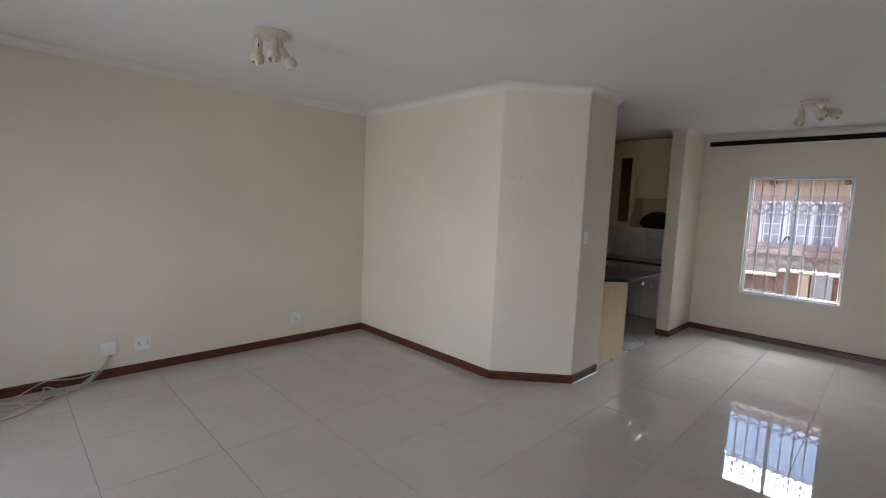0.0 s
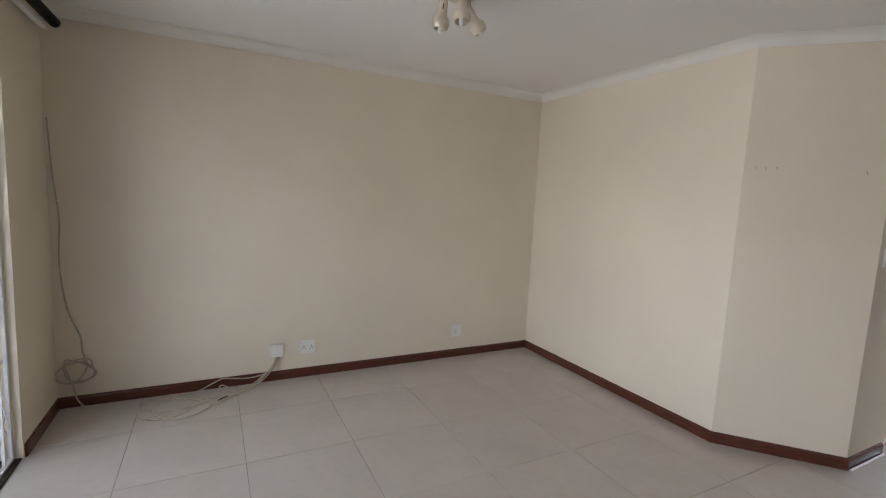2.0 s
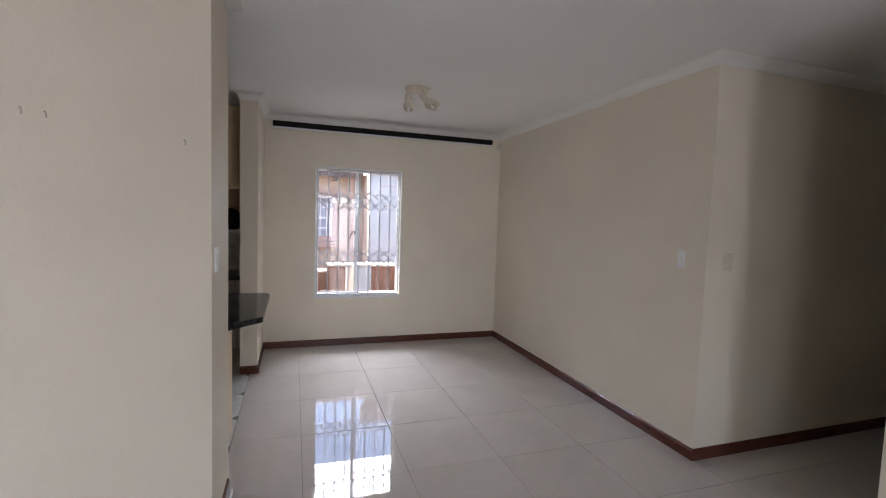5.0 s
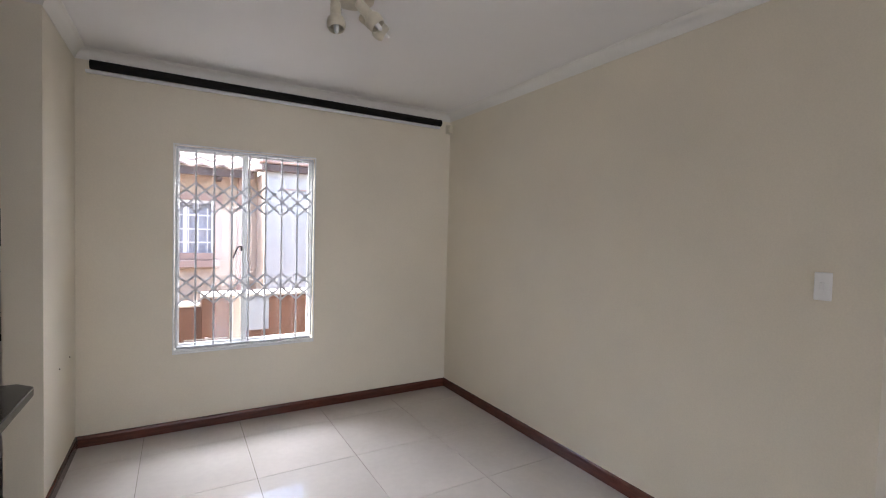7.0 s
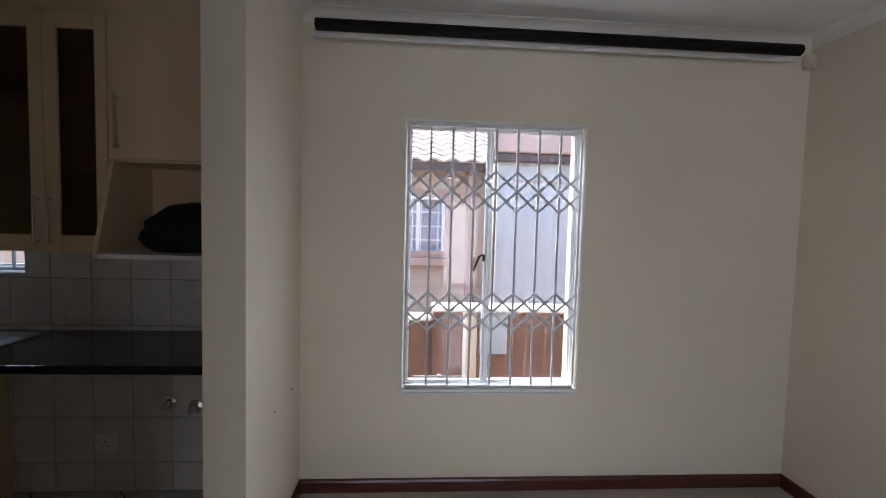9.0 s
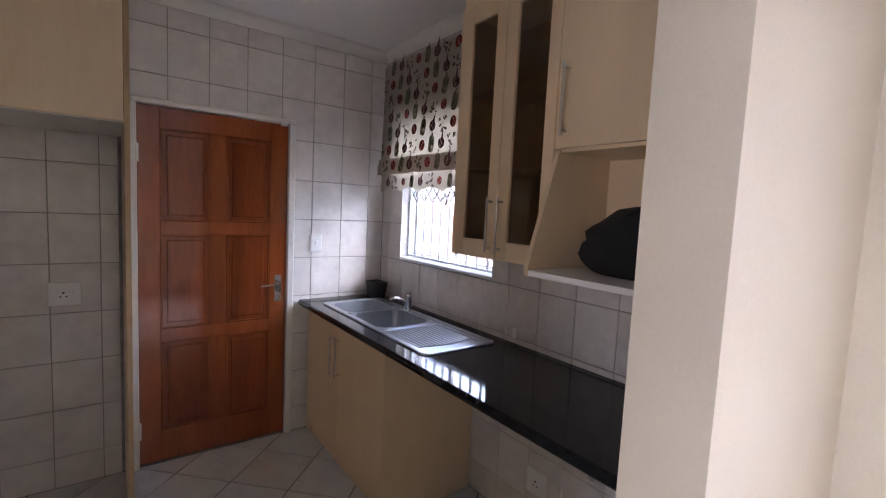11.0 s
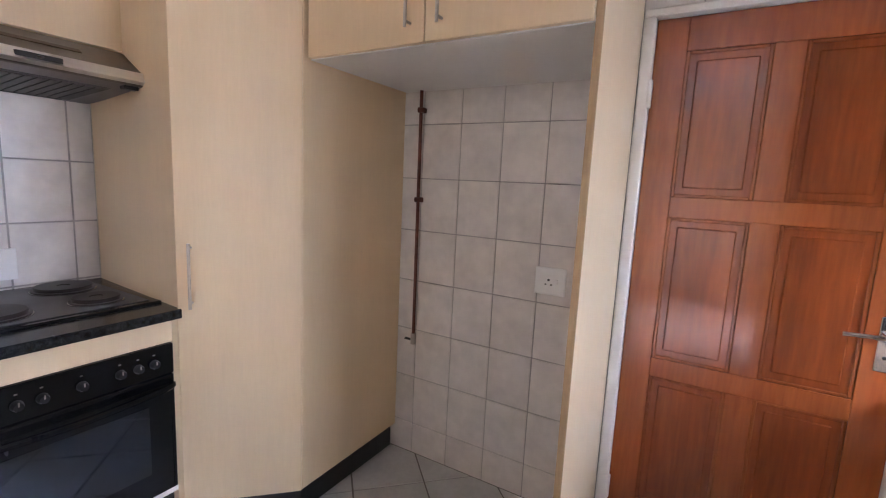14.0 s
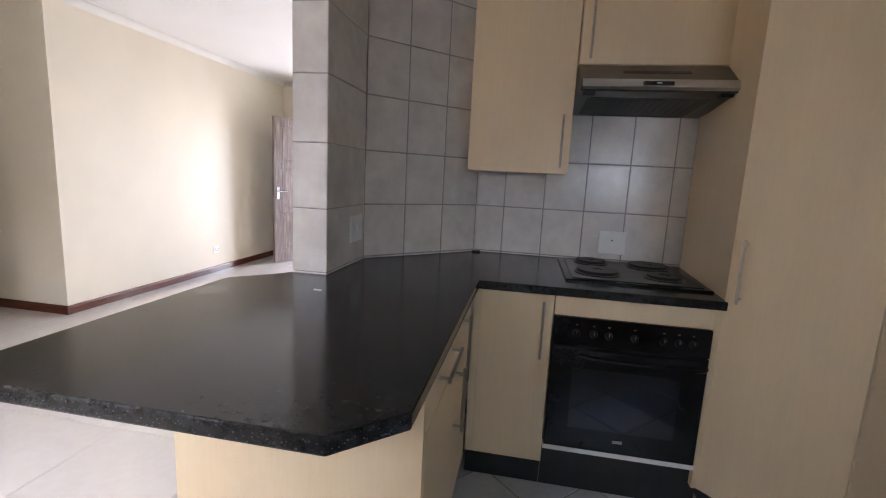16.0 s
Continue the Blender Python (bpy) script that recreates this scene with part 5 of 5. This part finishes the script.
part("roof", profile([(HY - 0.44, 2.50), (14.6, 3.88), (14.6, 3.78), (HY - 0.40, 2.49)], "x", -9.2, 7.2), ROOFTILE, house)


def roof_tiles(x0, x1, rows):
    """Courses of wavy roof tiles up the slope, joined."""
    b = bmesh.new()
    slope = Vector((0, 14.6 - HY + 0.44, 1.38)).normalized()
    up = Vector((0, -slope.z, slope.y))
    n = int((x1 - x0) / 0.05)
    for row in range(rows):
        lo = Vector((0, HY - 0.48, 2.49)) + slope * (row * 0.32)
        hi = lo + slope * 0.36
        a, c, e = [], [], []
        for k in range(n + 1):
            x = x0 + 0.05 * k
            w = 0.026 * math.sin(math.tau * x / 0.30)
            a.append(b.verts.new(Vector((x, 0, 0)) + lo + up * (0.045 + w)))
            c.append(b.verts.new(Vector((x, 0, 0)) + hi + up * (0.008 + w)))
            e.append(b.verts.new(Vector((x, 0, 0)) + lo + up * (0.010 + w)))
        for k in range(n):
            b.faces.new((a[k], a[k + 1], c[k + 1], c[k]))
            b.faces.new((e[k], e[k + 1], a[k + 1], a[k]))
    return b


tagged(part("roof_tiles", roof_tiles(-6.0, 5.0, 11), ROOFTILE, house, "sunlit wavy terracotta roof tiles", True), kind="stuff")

yard = thing("garden_wall", (-0.5, 8.05, -0.16), "low brown plastered yard wall, its capping and edge painted sunlit pale", "garden wall")
part("wall", box(-3.2, -0.95, 8.06, 8.20, -0.16, 0.72), BROWNWALL, yard)
part("wall", box(-0.95, -0.71, 8.00, 8.20, -0.16, 0.81), BROWNWALL, yard)
part("wall", box(-0.58, 3.0, 8.02, 8.15, -0.16, 0.81), BROWNWALL, yard)
# capping coloured pale to carry the sun on the wall's top
part("capping", box(-3.2, -0.96, 8.03, 8.23, 0.72, 0.755, 0.01), CAPSTONE, yard)
part("capping", box(-0.96, 3.0, 7.97, 8.23, 0.81, 0.845, 0.01), CAPSTONE, yard)
# lit edge of the wall's return, put in as a pale upright
part("sunlit_wall_edge", box(-0.705, -0.675, 7.99, 8.15, -0.16, 0.809), CAPSTONE, yard)
part("inner_post", box(-0.674, -0.585, 8.01, 8.15, -0.16, 0.809), PEACH, yard)
board = thing("wall_board", (-0.45, 8.0, 0.46), "pale grey flat board fixed to the yard wall", "board")
part("panel", box(-0.565, -0.335, 7.995, 8.019, 0.46, 0.808, 0.003), SHEET, board)


# invented wall, tall and dull to lower the light at the kitchen window
boundary = thing("window_dimming_wall", (-3.5, 9.0, -0.16), "added peach wall that dims the light at the kitchen window", "garden wall")
part("wall", box(-8.0, -3.25, 8.95, 9.15, -0.16, 2.45), PEACH, boundary)
patio = thing("added_patio_wall", (-1.5, -7.0, -0.16), "added patio walls that darken the view behind the sliding gate", "garden wall")
part("wall", box(-9.0, 7.0, -7.2, -7.0, -0.16, 1.9), PEACH, patio)
# made-up brown wing that keeps the gaps of the sliding gate dark
part("wall", box(-4.75, -4.60, -4.6, -1.06, -0.16, 2.779), BROWNWALL, patio)


# ---- tiles on walls and floors ----
TW, TH, TZ0 = 0.2065, 0.2555, 0.165


def clip_rect(r, holes):
    """A rectangle (u, u, z, z) less the holes, as rectangles."""
    todo = [r]
    for h in holes:
        nxt = []
        for a0, a1, b0, b1 in todo:
            if h[1] <= a0 or h[0] >= a1 or h[3] <= b0 or h[2] >= b1:
                nxt.append((a0, a1, b0, b1))
                continue
            if b0 < h[2]:
                nxt.append((a0, a1, b0, h[2]))
            if b1 > h[3]:
                nxt.append((a0, a1, h[3], b1))
            lo, hi = max(b0, h[2]), min(b1, h[3])
            if a0 < h[0]:
                nxt.append((a0, h[0], lo, hi))
            if a1 > h[1]:
                nxt.append((h[1], a1, lo, hi))
        todo = nxt
    return [q for q in todo if q[1] - q[0] > 0.012 and q[3] - q[2] > 0.012]


def tile_wall(wall, p0, p1, lines0, tw, holes=(), top=2.575, thick=0.008, gap=0.004, bed=False):
    """Wall tiles on the line p0 to p1 of the plan (their front faces lie on it, the room to its left), one joint at the distance lines0."""
    p0, p1 = Vector(p0), Vector(p1)
    L = (p1 - p0).length
    d = (p1 - p0) / L
    ang = math.atan2(d.y, d.x)
    shared = {}
    if bed:
        m = box(0.002, L - 0.002, -thick, -0.0025, 0.002, top)
        m.transform(Matrix.Translation((p0.x, p0.y, 0)) @ Matrix.Rotation(ang, 4, 'Z'))
        part("tile_bed", m, GROUT_W, wall, "grey grout")
    u = lines0 - tw * math.ceil(lines0 / tw)
    while u < L:
        z = TZ0 - TH
        while z < top:
            r = (max(u, 0) + gap / 2, min(u + tw, L) - gap / 2, max(z, 0) + gap / 2, min(z + TH, top) - gap / 2)
            if r[1] - r[0] > 0.012 and r[3] - r[2] > 0.012:
                for q in clip_rect(r, holes):
                    w, h = round(q[1] - q[0], 4), round(q[3] - q[2], 4)
                    if (w, h) not in shared:
                        shared[(w, h)] = to_mesh("tile", box(0, w, -thick, 0, 0, h, 0.0018), WTILE)
                    t = new("tile", shared[(w, h)])
                    t.parent = wall
                    t.matrix_basis = Matrix.Translation((p0.x + d.x * q[0], p0.y + d.y * q[0], q[2])) @ Matrix.Rotation(ang, 4, 'Z')
            z += TH
        u += tw


tile_wall(wall_west_kitchen, (-4.40, 6.89), (-4.40, 5.335), 6.89 - 6.56, TW, [(6.89 - 6.232, 6.89 - 5.341, 0, 2.072)])
tile_wall(wall_west_kitchen, (-4.40, 5.303), (-4.40, 3.25), 5.303 - 5.015, TW)
tile_wall(wall_north_kitchen, (-1.895, 6.89), (-4.40, 6.89), 2.436 - 1.895, TW, [(3.186 - 1.895, 4.130 - 1.895, 1.190, 2.10)])
tile_wall(wall_middle, (-3.50, 3.25), (-2.39, 3.25), 3.50 - 3.193, 0.2165, bed=True, gap=0.0065)
tile_wall(wall_middle, (-2.39, 3.25), (-1.90, 3.74), 0.235, 0.2312, bed=True, gap=0.0065)
tile_wall(wall_middle, (-1.90, 3.74), (-1.90, 4.155), 0.0, 0.42, bed=True)
tile_wall(wall_middle, (-1.90, 4.155), (-1.752, 4.155), 0.0, 0.20, bed=True)


def clip_poly(pts, x0, x1, y0, y1):
    for axis, lim, keep in ((0, x0, 1), (0, x1, -1), (1, y0, 1), (1, y1, -1)):
        res = []
        for i, p in enumerate(pts):
            q = pts[i - 1]
            pin, qin = keep * (p[axis] - lim) >= 0, keep * (q[axis] - lim) >= 0
            if pin != qin:
                f = (lim - q[axis]) / (p[axis] - q[axis])
                res.append((q[0] + f * (p[0] - q[0]), q[1] + f * (p[1] - q[1])))
            if pin:
                res.append(p)
        pts = res
        if len(pts) < 3:
            return []
    return pts


FX, FY, FW, FH = -0.113, 5.285, 0.6195, 0.6255       # joints of the living room floor
for i in range(-7, 7):
    for j in range(-10, 3):
        x0, y0 = FX + i * FW, FY + j * FH
        lim = -1.80 if y0 > 3.6 else (-2.20 if y0 > 3.2 else -4.40)
        x1, y1 = x0 + FW, y0 + FH
        x0, y0 = max(x0, lim), max(y0, -1.0)
        if x1 - x0 < 0.03 or x0 > 4.0 or (x0 > 1.25 and (y1 < 2.6 or y0 > 3.8)) or y0 > 6.88:
            continue
        t = new("floor_tile", to_mesh("floor_tile", box(x0 + 0.0013, x1 - 0.0013, y0 + 0.0013, min(y1, 6.90) - 0.0013, -0.010, 0.0, 0.0006), PORCELAIN))
        t.parent = floor
KS, KA = 0.338, radians(45)
ku, kv = Vector((math.cos(KA), math.sin(KA))), Vector((-math.sin(KA), math.cos(KA)))
K0 = Vector((-3.52, 6.26))
for i in range(-14, 15):
    for j in range(-14, 15):
        g = 0.0045
        pts = [tuple(K0 + ku * (i * KS + a * KS + (g if a == 0 else -g)) + kv * (j * KS + b * KS + (g if b == 0 else -g))) for a, b in ((0, 0), (1, 0), (1, 1), (0, 1))]
        whole = pts
        pts = clip_poly(whole, -4.40, -1.804, 4.035, 6.89)
        rest = clip_poly(whole, -4.40, -2.205, 3.21, 4.035)
        if len(rest) >= 3:
            t = new("kitchen_floor_tile", to_mesh("kitchen_floor_tile", prism(rest, -0.010, 0.0), KFLOOR))
            t.parent = floor
        if len(pts) < 3:
            continue
        area = abs(sum(pts[k - 1][0] * pts[k][1] - pts[k][0] * pts[k - 1][1] for k in range(len(pts)))) / 2
        if area < 0.002:
            continue
        t = new("kitchen_floor_tile", to_mesh("kitchen_floor_tile", prism(pts, -0.010, 0.0), KFLOOR))
        t.parent = floor
